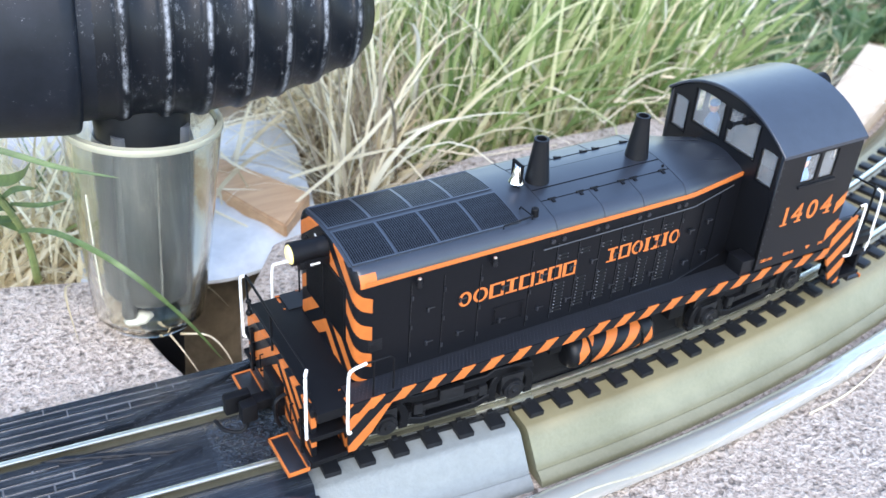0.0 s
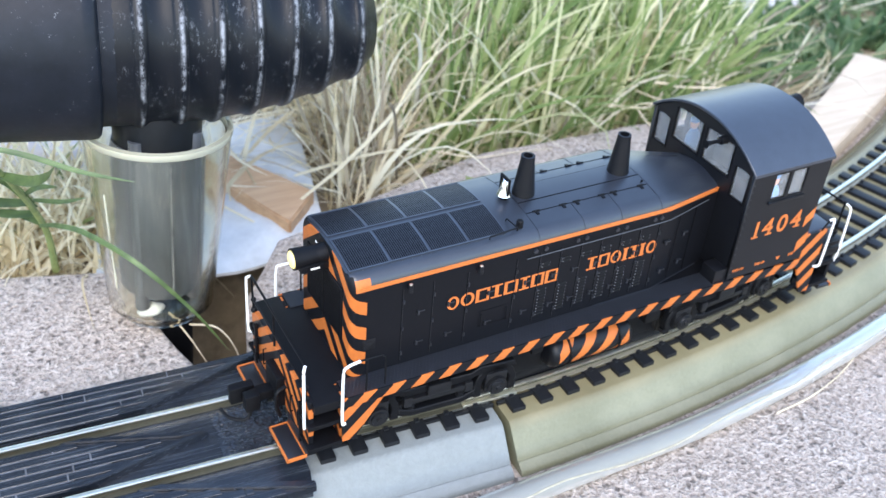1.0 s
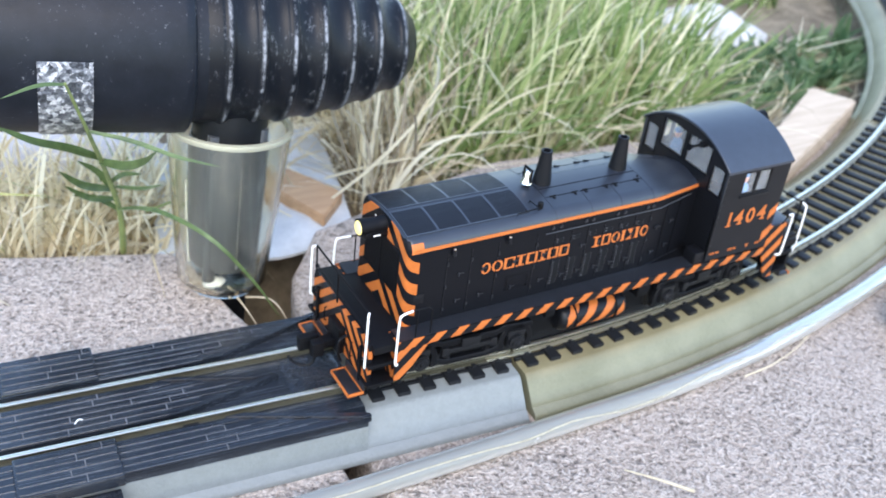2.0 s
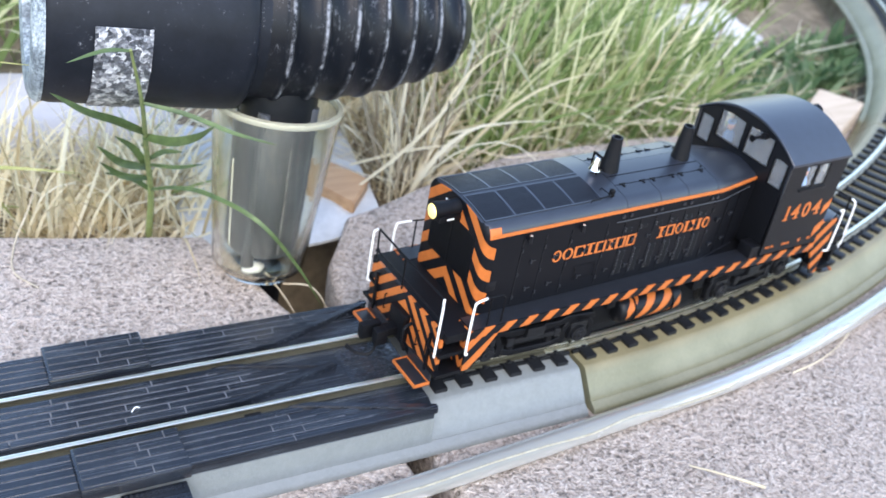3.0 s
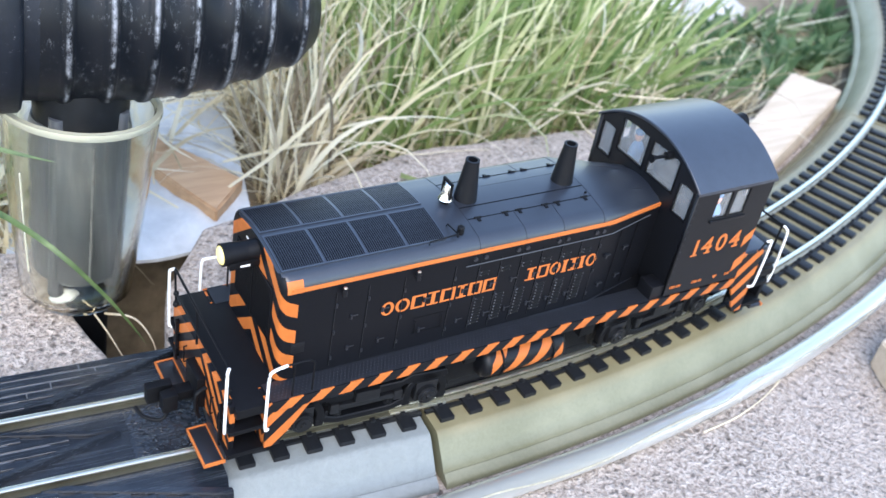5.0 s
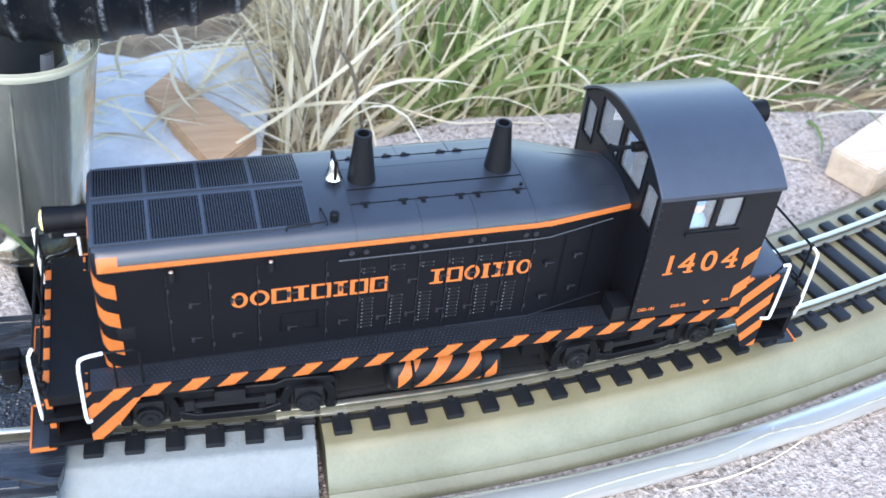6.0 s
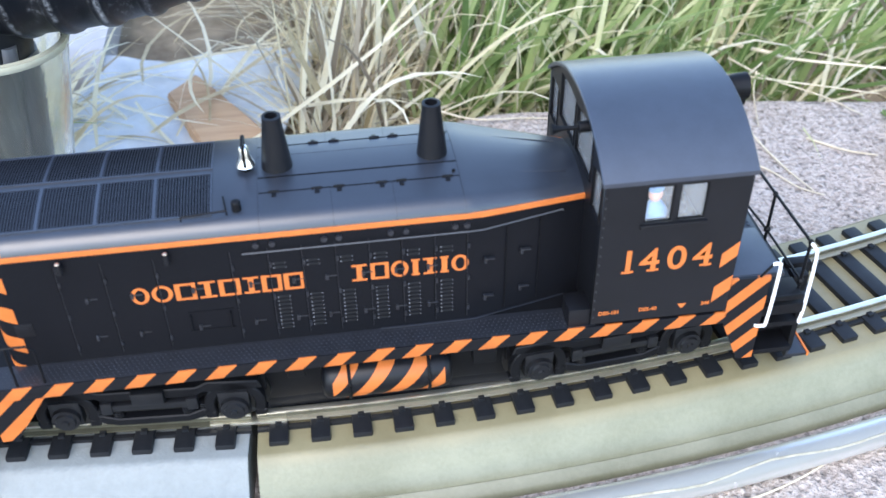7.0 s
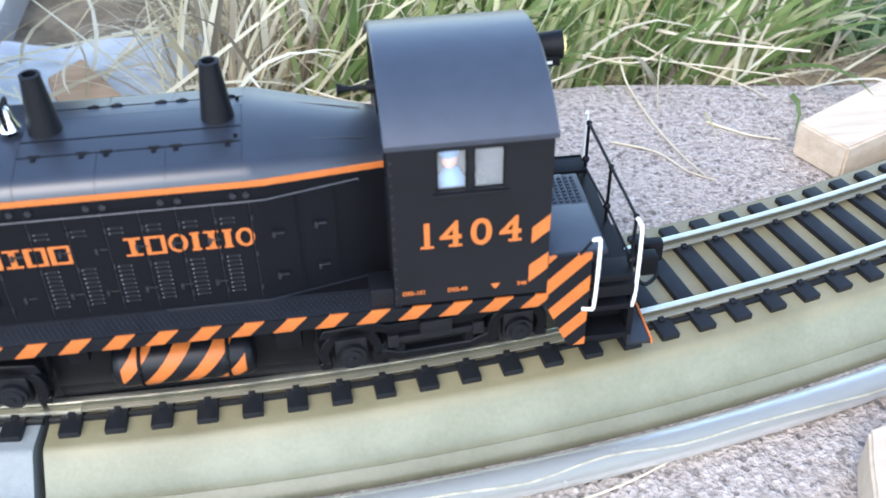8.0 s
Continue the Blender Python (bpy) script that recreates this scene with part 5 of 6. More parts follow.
for txt, x in (("DES-101", 91.4), ("DES-40", 98.0), ("246", 108.3)):
    letters(txt, 0.98, x, 19.9, -SIDE - 0.04, orange, "data_line", 1.0, 0.02)
bm = B()
prism(bm, [(104.4, 20.6), (105.8, 20.6), (105.2, 19.7), (105.0, 19.7)], -SIDE - 0.05, -SIDE + 0.05, "y")
part("data_mark", bm, orange, loco)
bm = B()
prism(bm, [(110.2, 27.4), (112.75, 29.6), (112.75, 32.4), (110.2, 30.2)], -SIDE - 0.05, -SIDE + 0.05, "y")
part("cab_stripe", bm, orange, loco)
bm = B()
prism(bm, [(110.0, 20.2), (112.75, 22.6), (112.75, 25.6), (110.0, 23.4)], -SIDE - 0.05, -SIDE + 0.05, "y")
part("cab_stripe", bm, orange, loco)

# the owner's name on the hood, set as plain slab and ring shapes
def name_shape(x, z, w, h, kind):
    """1: a plain upright bar; 2: a square ring; 3: an oval ring."""
    bm = B()
    y0, y1 = -HOOD - 0.06, -HOOD + 0.05
    if kind == 3:
        n = 20
        ring = lambda a, b, y: [(x + w / 2 + a * math.cos(2 * math.pi * k / n), y, z + h / 2 + b * math.sin(2 * math.pi * k / n)) for k in range(n)]
        loft(bm, [ring(w / 2 - 0.62, h / 2 - 0.42, y0), ring(w / 2, h / 2, y0), ring(w / 2, h / 2, y1), ring(w / 2 - 0.62, h / 2 - 0.42, y1)], caps=False)
        return bm
    if kind == 1:
        box(bm, x + w / 2 - 0.42, x + w / 2 + 0.42, y0, y1, z, z + h)
        for zz in (z, z + h - 0.36):
            box(bm, x + 0.1, x + w - 0.1, y0 + 0.01, y1, zz, zz + 0.36)
        return bm
    box(bm, x, x + 0.75, y0, y1, z, z + h)
    box(bm, x + w - 0.6, x + w, y0, y1, z, z + h)
    for zz in (z, z + h - 0.4):
        box(bm, x + 0.75, x + w - 0.6, y0, y1, zz, zz + 0.4)
    return bm


for x, z, shapes in ((20.3, 27.7, ((3, 2.7), (3, 3.1), (2, 3.1), (1, 2.7), (2, 3.2), (1, 2.5), (2, 3.0), (2, 3.1))), (53.2, 28.0, ((1, 2.5), (2, 2.9), (3, 2.7), (1, 1.5), (1, 2.3), (1, 1.5), (3, 2.7)))):
    for kind, w in shapes:
        part("name_shape", name_shape(x, z, w, 3.2, kind), orange, loco, soft=0)
        x += w + 0.34

# ---- the garden spotlight standing in a clear cup ----
lamp_thing = thing("garden_spotlight", "scuffed black ribbed garden spotlight on a clear plastic stake cup", "garden light")
AX_X, AX_Y, AX_Z = -24.1, 71.0, 58.6
HEAD = pose(AX_X * MM, AX_Y * MM, AX_Z * MM) @ pose(0, 0, 0, 0, 0, -9.5) @ pose(0, 0, 0, 0, 3.6, 0) @ pose(-AX_X * MM, -AX_Y * MM, -AX_Z * MM)


def scuffed_black():
    """Black plastic with chalky scuffs that sit on the ribs' crests."""
    m, nt, b = nodes_of("scuffed ribbed plastic")
    v, x, y, z = coords(nt)
    big, fine = noise_at(nt, v, 0.1, 5, 0.7), noise_at(nt, v, 0.9, 10, 0.85, (1, 0.55, 0.55))
    along = val(nt, "FRACT", val(nt, "DIVIDE", val(nt, "ADD", x, 15.9 + 81.0 + 0.24 * 8.1), 8.1))
    crest = ramp(nt, val(nt, "ABSOLUTE", val(nt, "SUBTRACT", along, 0.24)), [(0.012, (1, 1, 1)), (0.085, (0, 0, 0))])
    wear = ramp(nt, val(nt, "MULTIPLY_ADD", fine, 0.5, val(nt, "MULTIPLY", big, 0.55)), [(0.49, (0, 0, 0)), (0.60, (1, 1, 1))])
    specks = ramp(nt, val(nt, "MULTIPLY_ADD", fine, 0.7, val(nt, "MULTIPLY", big, 0.3)), [(0.55, (0, 0, 0)), (0.66, (1, 1, 1))])
    f = val(nt, "MAXIMUM", val(nt, "MULTIPLY", crest, wear), val(nt, "MULTIPLY", specks, 0.6))
    nt.links.new(mixed(nt, val(nt, "MULTIPLY", f, 0.65), (0.006, 0.0075, 0.0105), (0.50, 0.52, 0.56)), b.inputs["Base Color"])
    nt.links.new(val(nt, "MULTIPLY_ADD", f, 0.3, 0.36), b.inputs["Roughness"])
    bump(nt, b, fine, 0.4, 0.1 * MM)
    b.inputs["Specular IOR Level"].default_value = 0.22
    return m


ribbed = scuffed_black()


def chalky_rim():
    """Black plastic rubbed to chalky grey-blue, with white flecks."""
    m, nt, b = nodes_of("chalky worn rim plastic")
    v, x, y, z = coords(nt)
    f = val(nt, "MULTIPLY_ADD", noise_at(nt, v, 1.3, 8, 0.8), 0.6, val(nt, "MULTIPLY", noise_at(nt, v, 0.14, 4, 0.6), 0.45))
    nt.links.new(ramp(nt, f, [(0.40, (0.025, 0.033, 0.042)), (0.50, (0.14, 0.175, 0.20)), (0.58, (0.36, 0.42, 0.45)), (0.68, (0.80, 0.84, 0.86))]), b.inputs["Base Color"])
    b.inputs["Roughness"].default_value = 0.45
    bump(nt, b, f, 0.4, 0.15 * MM)
    return m


def specked_black():
    """Black plastic with faint grey scuffs and white paint specks."""
    m, nt, b = nodes_of("worn black barrel plastic")
    v, x, y, z = coords(nt)
    big, fine = noise_at(nt, v, 0.12, 6, 0.7), noise_at(nt, v, 0.8, 8, 0.75)
    specks = ramp(nt, val(nt, "MULTIPLY_ADD", fine, 0.75, val(nt, "MULTIPLY", big, 0.25)), [(0.60, (0, 0, 0)), (0.68, (1, 1, 1))])
    base = ramp(nt, big, [(0.3, (0.006, 0.008, 0.012)), (0.7, (0.013, 0.016, 0.023))])
    nt.links.new(mixed(nt, val(nt, "MULTIPLY", specks, 0.55), base, (0.42, 0.44, 0.47)), b.inputs["Base Color"])
    nt.links.new(val(nt, "MULTIPLY_ADD", fine, 0.25, 0.32), b.inputs["Roughness"])
    b.inputs["Specular IOR Level"].default_value = 0.22
    bump(nt, b, fine, 0.35, 0.06 * MM)
    return m



def turned(profile, seg=48):
    """A body of revolution along x, from (x, radius) pairs."""
    bm = B()
    loft(bm, [[(x, AX_Y + r * math.cos(2 * math.pi * k / seg), AX_Z + r * math.sin(2 * math.pi * k / seg)) for k in range(seg)] for x, r in profile])
    return bm


part("barrel", turned([(-60, 17.6), (-60, 18.0), (-70, 19.4), (-71.5, 21.0), (-71.4, 22.4), (-70.5, 23.5), (-68, 24.0), (-27, 24.5), (-24.9, 24.3), (-24.2, 23.6), (-23.8, 21.8), (-20, 21.6)], 72), specked_black(), lamp_thing, "smooth black barrel", soft=40)
part("bezel", turned([(-68.5, 16.0), (-72.0, 17.4), (-72.5, 19.2), (-72.4, 21.8), (-71.8, 23.2), (-70.6, 24.1), (-69.9, 24.0), (-69.4, 16.2)], 72), chalky_rim(), lamp_thing, "worn grey rim round the lens", soft=40)
part("lens", turned([(-65.0, 17.4), (-66.5, 15.5), (-68.5, 11.5), (-69.0, 3.0)]), plain("milky lens", (0.80, 0.85, 0.88), 0.12, vary=0.12), lamp_thing, "milky grey-blue lamp lens", soft=60)


def sink_r(x):
    """The finned body bulges and closes like a dome towards its back."""
    return 22.4 - 12.4 * (max(0, x + 21.1) / 58.5) ** 2.4


prof = [(-24, 21.4)]
for k in range(7):
    x = -15.9 + k * 8.1
    prof += [(x + dx, sink_r(x + dx) + h) for dx, h in ((-1.9, -0.45), (-1.5, -0.1), (-1.0, 0.2), (0.0, 0.3), (0.8, 0.15), (1.2, -0.15), (1.5, -0.45), (4.0, -0.5))]
prof = [q for q in prof if q[0] < 36.5] + [(37.2, 8.0), (37.6, 5.0)]
part("heat_sink", turned(prof, 64), ribbed, lamp_thing, "ribbed black heat sink with chalky scuffs", soft=50)
# a square of crinkled foil tape on the barrel
bm = B()
n = 14
grid = []
for i in range(n + 1):
    row = []
    for j in range(n + 1):
        x = -60.1 + 12.2 * i / n
        a = radians(173 + 66 * j / n)
        r = 24.65 + 0.3 * noise.noise((i * 0.9, j * 0.9, 2.2))
        row.append(bm.verts.new((x, AX_Y + r * math.cos(a), AX_Z + r * math.sin(a))))
    grid.append(row)
for i in range(n):
    for j in range(n):
        bm.faces.new((grid[i][j], grid[i + 1][j], grid[i + 1][j + 1], grid[i][j + 1]))
r = bmesh.ops.extrude_face_region(bm, geom=bm.faces[:])
bmesh.ops.translate(bm, verts=[g for g in r["geom"] if isinstance(g, bmesh.types.BMVert)], vec=(0, 0.1, 0.2))
m, nt, b = nodes_of("crinkled foil tape")
v, x, y, z = coords(nt)
wrinkle = nt.nodes.new("ShaderNodeTexVoronoi")
wrinkle.inputs["Scale"].default_value = 0.75
warp = nt.nodes.new("ShaderNodeVectorMath")
warp.operation = "MULTIPLY_ADD"
turb = nt.nodes.new("ShaderNodeTexNoise")
turb.inputs["Scale"].default_value = 0.7
nt.links.new(v, turb.inputs["Vector"])
nt.links.new(turb.outputs["Color"], warp.inputs[0])
warp.inputs[1].default_value = (2.2, 2.2, 2.2)
nt.links.new(v, warp.inputs[2])
nt.links.new(warp.outputs[0], wrinkle.inputs["Vector"])
facet = nt.nodes.new("ShaderNodeTexWhiteNoise")
nt.links.new(wrinkle.outputs["Position"], facet.inputs["Vector"])
f = val(nt, "MULTIPLY_ADD", noise_at(nt, v, 1.6, 6, 0.75), 0.8, val(nt, "MULTIPLY", facet.outputs["Value"], 0.5))
nt.links.new(ramp(nt, f, [(0.40, (0.06, 0.065, 0.075)), (0.60, (0.22, 0.23, 0.25)), (0.74, (0.50, 0.51, 0.54)), (0.84, (0.95, 0.95, 0.96))]), b.inputs["Base Color"])
b.inputs["Metallic"].default_value, b.inputs["Roughness"].default_value = 0.55, 0.28
bump(nt, b, val(nt, "MULTIPLY_ADD", wrinkle.outputs["Distance"], 0.6, f), 1.0, 0.9 * MM)
part("foil_tape", bm, m, lamp_thing, "crinkled silver foil tape", soft=0)
for ob in lamp_thing.children:
    ob.matrix_basis = HEAD
# neck, stem and cup
CUP_TOP, CUP_LOW = Vector((-14.3, 63.7, 36.8)), Vector((-18.5, 60.5, -14.0))


def cup_ring(t, r, seg=40):
    c = CUP_LOW.lerp(CUP_TOP, t)
    d = (CUP_TOP - CUP_LOW).normalized()
    a = d.cross(Vector((0, 1, 0))).normalized()
    b = a.cross(d)
    return [c + r * (math.cos(2 * math.pi * k / seg) * a + math.sin(2 * math.pi * k / seg) * b) for k in range(seg)]


bm = B()
prof = [(0.0, 8.0), (0.02, 10.0), (0.08, 12.7), (0.5, 14.7), (0.97, 16.7), (0.972, 15.2), (0.5, 13.2), (0.10, 11.3), (0.05, 9.0), (0.04, 3.0)]
loft(bm, [cup_ring(t, r) for t, r in prof])
cup = part("cup", bm, cup_clear, lamp_thing, "clear yellowing plastic cup", soft=50)
cup.visible_shadow = False
bm = B()
loft(bm, [cup_ring(t, r) for t, r in ((0.962, 16.8), (0.975, 17.05), (0.992, 16.95), (0.994, 15.7), (0.968, 15.4))], caps=False)
rim = part("rim", bm, cup_rim, cup, "yellowed rim of the cup", soft=50)
rim.visible_shadow = False
# ridge up the stem in paler grey, its highlight put into the colour
bm = B()
wire(bm, [cup_ring(t, 10.6)[30] for t in (0.22, 0.5, 0.88)], 0.32, 8)
part("stem_ridge", bm, glint_grey, lamp_thing, "grey moulding ridge up the stem")
# thin pale ribs added for the highlight lines down the cup's wall
for k in (-3, 17):
    bm = B()
    wire(bm, [cup_ring(t, r + 0.1)[k] for t, r in ((0.25, 13.45), (0.5, 14.7), (0.75, 15.7))], 0.22, 8)
    part("mould_rib", bm, cup_rim, cup).visible_shadow = False
bm = B()
ball(bm, CUP_LOW.lerp(CUP_TOP, 0.115) + Vector((-4.5, -6.0, 0)), 2.7, 20, 12, (1.25, 0.8, 0.5))
for v in bm.verts:
    v.co += 0.5 * noise.noise_vector(v.co * 0.5)
part("residue", bm, plain("white lump", (0.60, 0.64, 0.65), 0.5, vary=0.3), cup, "white lump in the cup's bottom")
bm = B()
loft(bm, [cup_ring(t, r, 24) for t, r in ((0.88, 8.0), (0.90, 9.8), (1.05, 10.2), (1.2, 10.2))])
part("neck", bm, head_black, lamp_thing, "black plastic neck", soft=40)


def smoky_stem():
    """Smooth dark grey plastic with dusty streaks running up it."""
    m, nt, b = nodes_of("smoky inner stem")
    v, x, y, z = coords(nt)
    f = val(nt, "MULTIPLY_ADD", noise_at(nt, v, 0.5, 4, 0.6, (1, 1, 0.08)), 0.6, val(nt, "MULTIPLY", noise_at(nt, v, 0.07, 3, 0.5), 0.4))
    nt.links.new(ramp(nt, f, [(0.3, (0.05, 0.056, 0.064)), (0.52, (0.075, 0.083, 0.094)), (0.7, (0.12, 0.13, 0.145))]), b.inputs["Base Color"])
    b.inputs["Roughness"].default_value = 0.3
    b.inputs["Specular IOR Level"].default_value = 0.6
    return m


bm = B()
for k in range(4):
    a = math.pi / 4 + k * math.pi / 2
    c0, c1 = CUP_LOW.lerp(CUP_TOP, 0.14), CUP_LOW.lerp(CUP_TOP, 1.0)
    off = Vector((math.cos(a), math.sin(a), 0)) * 9.4
    wire(bm, [c0 + off * 0.92, c1 + off], 1.7, 10)
loft(bm, [cup_ring(t, r, 28) for t, r in ((0.17, 8.6), (0.21, 10.0), (0.88, 10.8), (0.93, 10.3))])
part("stem", bm, smoky_stem(), lamp_thing, "dark grey ribbed stem inside the cup", soft=40)
bm = B()
loft(bm, [[(-18.0 + r * math.cos(2 * math.pi * k / 16), 60.5 + r * math.sin(2 * math.pi * k / 16), z) for k in range(16)] for r, z in ((4.0, -80), (5.5, -40), (7.0, -13.5))])
part("stake", bm, flat_black, lamp_thing, "black ground stake", soft=40)

# ---- loose things on the ground ----


def board(name, corners, top, thick, material, label, seed):
    bm = B()
    prism(bm, corners, top - thick, top)
    bmesh.ops.bevel(bm, geom=bm.edges[:], offset=0.5, segments=2, affect="EDGES")
    bmesh.ops.triangulate(bm, faces=bm.faces[:])
    for _ in range(2):
        bmesh.ops.subdivide_edges(bm, edges=[e for e in bm.edges if e.calc_length() > 9], cuts=1)
        bmesh.ops.triangulate(bm, faces=bm.faces[:])
    for v in bm.verts:
        v.co += 0.35 * noise.noise_vector(v.co * 0.2 + Vector((seed, 0, 0)))
    return tagged(part(name, bm, material, soft=40), label, "wood", "wood offcuts")


board("wood_offcut", [(193.5, 43.5), (187.5, 56), (263, 98), (273, 80.5)], -3.8, 8.6, pale_wood, "pale sawn pine board lying inside the loop", 1)
board("wood_offcut", [(161.5, -32.5), (192, -24), (192, -66), (152, -56)], -3.6, 8.9, pale_wood, "pale pine offcut lying beside the hose", 5)
board("wood_offcut", [(10, 124), (17.5, 134), (38, 98), (25, 84)], -14.0, 8.5, wood, "brown softwood offcut lying behind the cup", 9)
bm = B()
grid = []
for i in range(15):
    row = []
    for j in range(15):
        x, y = -14 + 66 * i / 14 - 18 * (1 - j / 14), 76 + 76 * j / 14
        row.append(bm.verts.new((x, y, -20 + 3.0 * noise.noise((x * 0.06, y * 0.06, 1)) + 1.2 * noise.noise((x * 0.2, y * 0.2, 4)) + 0.02 * (y - 78))))
    grid.append(row)
for i in range(14):
    for j in range(14):
        bm.faces.new((grid[i][j], grid[i + 1][j], grid[i + 1][j + 1], grid[i][j + 1]))
r = bmesh.ops.extrude_face_region(bm, geom=bm.faces[:])
bmesh.ops.translate(bm, verts=[g for g in r["geom"] if isinstance(g, bmesh.types.BMVert)], vec=(0, 0, 1))
tagged(part("plastic_sheet", bm, sheet_blue, soft=60), "crumpled grey-blue plastic sheet lying on the soil", "plastic sheet")
bm = B()
grid = []
for i in range(21):
    row = []
    for j in range(9):
        x, y = -360 + 350 * i / 20, 165 + 55 * j / 8 - 0.12 * (-360 + 350 * i / 20 + 180)
        row.append(bm.verts.new((x, y, -13 + 1.2 * noise.noise((x * 0.05, y * 0.05, 9)) - (4 if j in (0, 8) else 0))))
    grid.append(row)
for i in range(20):
    for j in range(8):
        bm.faces.new((grid[i][j], grid[i + 1][j], grid[i + 1][j + 1], grid[i][j + 1]))
r = bmesh.ops.extrude_face_region(bm, geom=bm.faces[:])
bmesh.ops.translate(bm, verts=[g for g in r["geom"] if isinstance(g, bmesh.types.BMVert)], vec=(0, 0, -25))
bmesh.ops.recalc_face_normals(bm, faces=bm.faces[:])
tagged(part("kerb_slab", bm, pale_slab, soft=60), "pale weathered concrete slab behind the dry grass", "slab", kind="structure")
bm = B()
ball(bm, (285, 200, -30), 34, 32, 18, (1.75, 0.85, 0.62))
for v in bm.verts:
    v.co += 6 * noise.noise_vector(v.co * 0.03) + 1.5 * noise.noise_vector(v.co * 0.15)
tagged(part("rock", bm, pale_rock, soft=60), "pale grey rock lying among the grass", "rock", kind="structure")


# ---- grass and straw ----


def blades(name, material, count, seed, place, length, width, lean, droop, label, segs=6, heading=None):
    """Many bent, folded blades in one mesh; place(rnd) gives a root."""
    rnd = random.Random(seed)
    verts, faces = [], []
    for _ in range(count):
        x, y, z = place(rnd)
        L, w = rnd.uniform(*length), rnd.uniform(*width)
        az, tilt, bend = rnd.gauss(*heading) if heading else rnd.uniform(0, 2 * math.pi), radians(rnd.uniform(*lean)), radians(rnd.uniform(*droop))
        if y - back_edge(x) < 45 and math.sin(az) < 0 and rnd.random() > 0.2:
            az = -az
        sway = radians(rnd.gauss(0, 45))
        p = Vector((x, y, z))
        base = len(verts)
        for k in range(segs + 1):
            t = k / segs
            ang, head_az = tilt + bend * t * t, az + sway * t
            d = Vector((math.sin(ang) * math.cos(head_az), math.sin(ang) * math.sin(head_az), math.cos(ang)))
            side = Vector((-math.sin(head_az + 0.6), math.cos(head_az + 0.6), 0.15))
            ww = w * (1 - t ** 2.5) * (0.6 + 0.4 * min(1, 4 * t)) + 0.03
            verts += [p - side * ww, p + Vector((0, 0, -0.25 * ww)), p + side * ww]
            p = p + d * (L / segs)
        for k in range(segs):
            a = base + 3 * k
            faces += [(a, a + 1, a + 4, a + 3), (a + 1, a + 2, a + 5, a + 4)]
    me = bpy.data.meshes.new(name)
    me.from_pydata([tuple(v * MM) for v in verts], [], faces)
    me.materials.append(material)
    me.shade_smooth()
    ob = new(name, me)
    return tagged(ob, label, "grass", kind="stuff")


def soil_z(x, y):
    return -24 + 5 * noise.noise((x * 0.02, y * 0.02, 0)) + 2.5 * noise.noise((x * 0.07, y * 0.07, 5))


def field(x0, x1, y0, y1, clump, keep=lambda x, y: True):
    def f(rnd):
        for _ in range(50):
            x, y = rnd.uniform(x0, x1), rnd.uniform(y0, y1)
            if keep(x, y) and noise.noise((x * 0.03, y * 0.03, clump)) + rnd.uniform(-0.5, 0.5) > -0.1:
                break
        return x, y, soil_z(x, y) - 1
    return f


def back_edge(x):
    """The blocks' rear edge."""
    return 78 - 0.33 * (x + 22) if x < -22 else 77 + 0.3 * (x - 15) if x < 85 else 98 - 0.04 * (x - 85) if x < 160 else max(86, 95 - 0.16 * (x - 160))


def behind(x, y, off=6):
    in_loop_track = abs(math.hypot(x - CURVE_C.x, y - CURVE_C.y) - RADIUS) < 27
    sheet = -18 < x < 44 + 0.2 * (y - 100) and y < 150
    slab = x < -5 and 158 - 0.12 * (x + 180) < y < 225 - 0.12 * (x + 180)
    rocky = ((x - 285) / 62) ** 2 + ((y - 197) / 30) ** 2 < 1
    plank = 180 < x < 292 and y < 64 + 0.56 * (x - 188)
    return y > back_edge(x) + off and not in_loop_track and not sheet and not slab and not plank and not rocky


blades("green_grass", grass_green, 1250, 11, field(74, 205, 104, 185, 1.0, behind), (30, 88), (0.35, 1.2), (10, 65), (-20, 95), "long green grass growing behind the blocks", heading=(0.5, 1.0))
blades("green_grass", grass_green, 900, 34, field(50, 420, 225, 330, 1.5, behind), (30, 80), (0.5, 1.4), (5, 50), (10, 90), "far green grass behind the rock")
blades("green_grass", grass_green, 1150, 31, field(82, 215, 106, 165, 9.0, lambda x, y: behind(x, y, 9)), (14, 48), (0.5, 1.6), (15, 70), (0, 90), "broad green blades in a dense clump behind the hood", heading=(0.3, 1.3))
blades("green_grass", leaf_green, 1100, 32, field(225, 372, 112, 172, 10.0, lambda x, y: behind(x, y, 9) and not (x > 296 and y < 128)), (6, 22), (1.0, 2.6), (20, 80), (0, 70), "short broad green leaves growing inside the loop", segs=4)
blades("green_grass", grass_green, 2300, 12, field(-380, 40, 215, 420, 2.0, behind), (40, 95), (0.6, 1.4), (5, 55), (10, 80), "dark green grass growing behind the slab")
blades("dry_straw", straw_pale, 1300, 13, field(44, 205, 95, 260, 3.0, behind), (18, 80), (0.2, 0.7), (8, 75), (10, 140), "dry yellow straw among the grass", segs=8)
blades("dry_straw", straw_brown, 650, 33, field(44, 225, 96, 200, 11.0, behind), (14, 62), (0.25, 0.9), (15, 85), (0, 130), "dull brown dead grass under the green", segs=7)
blades("dry_straw", straw_pale, 1250, 14, field(-270, -18, 80, 140, 4.0, lambda x, y: behind(x, y, 4)), (14, 50), (0.3, 0.85), (8, 84), (10, 170), "bleached dry grass along the block's edge", segs=9)
blades("dry_straw", straw_pale, 200, 16, field(50, 300, 90, 120, 6.0, lambda x, y: behind(x, y, 0)), (14, 46), (0.3, 0.8), (66, 92), (-20, 20), "pale straw lying along the block's back edge")
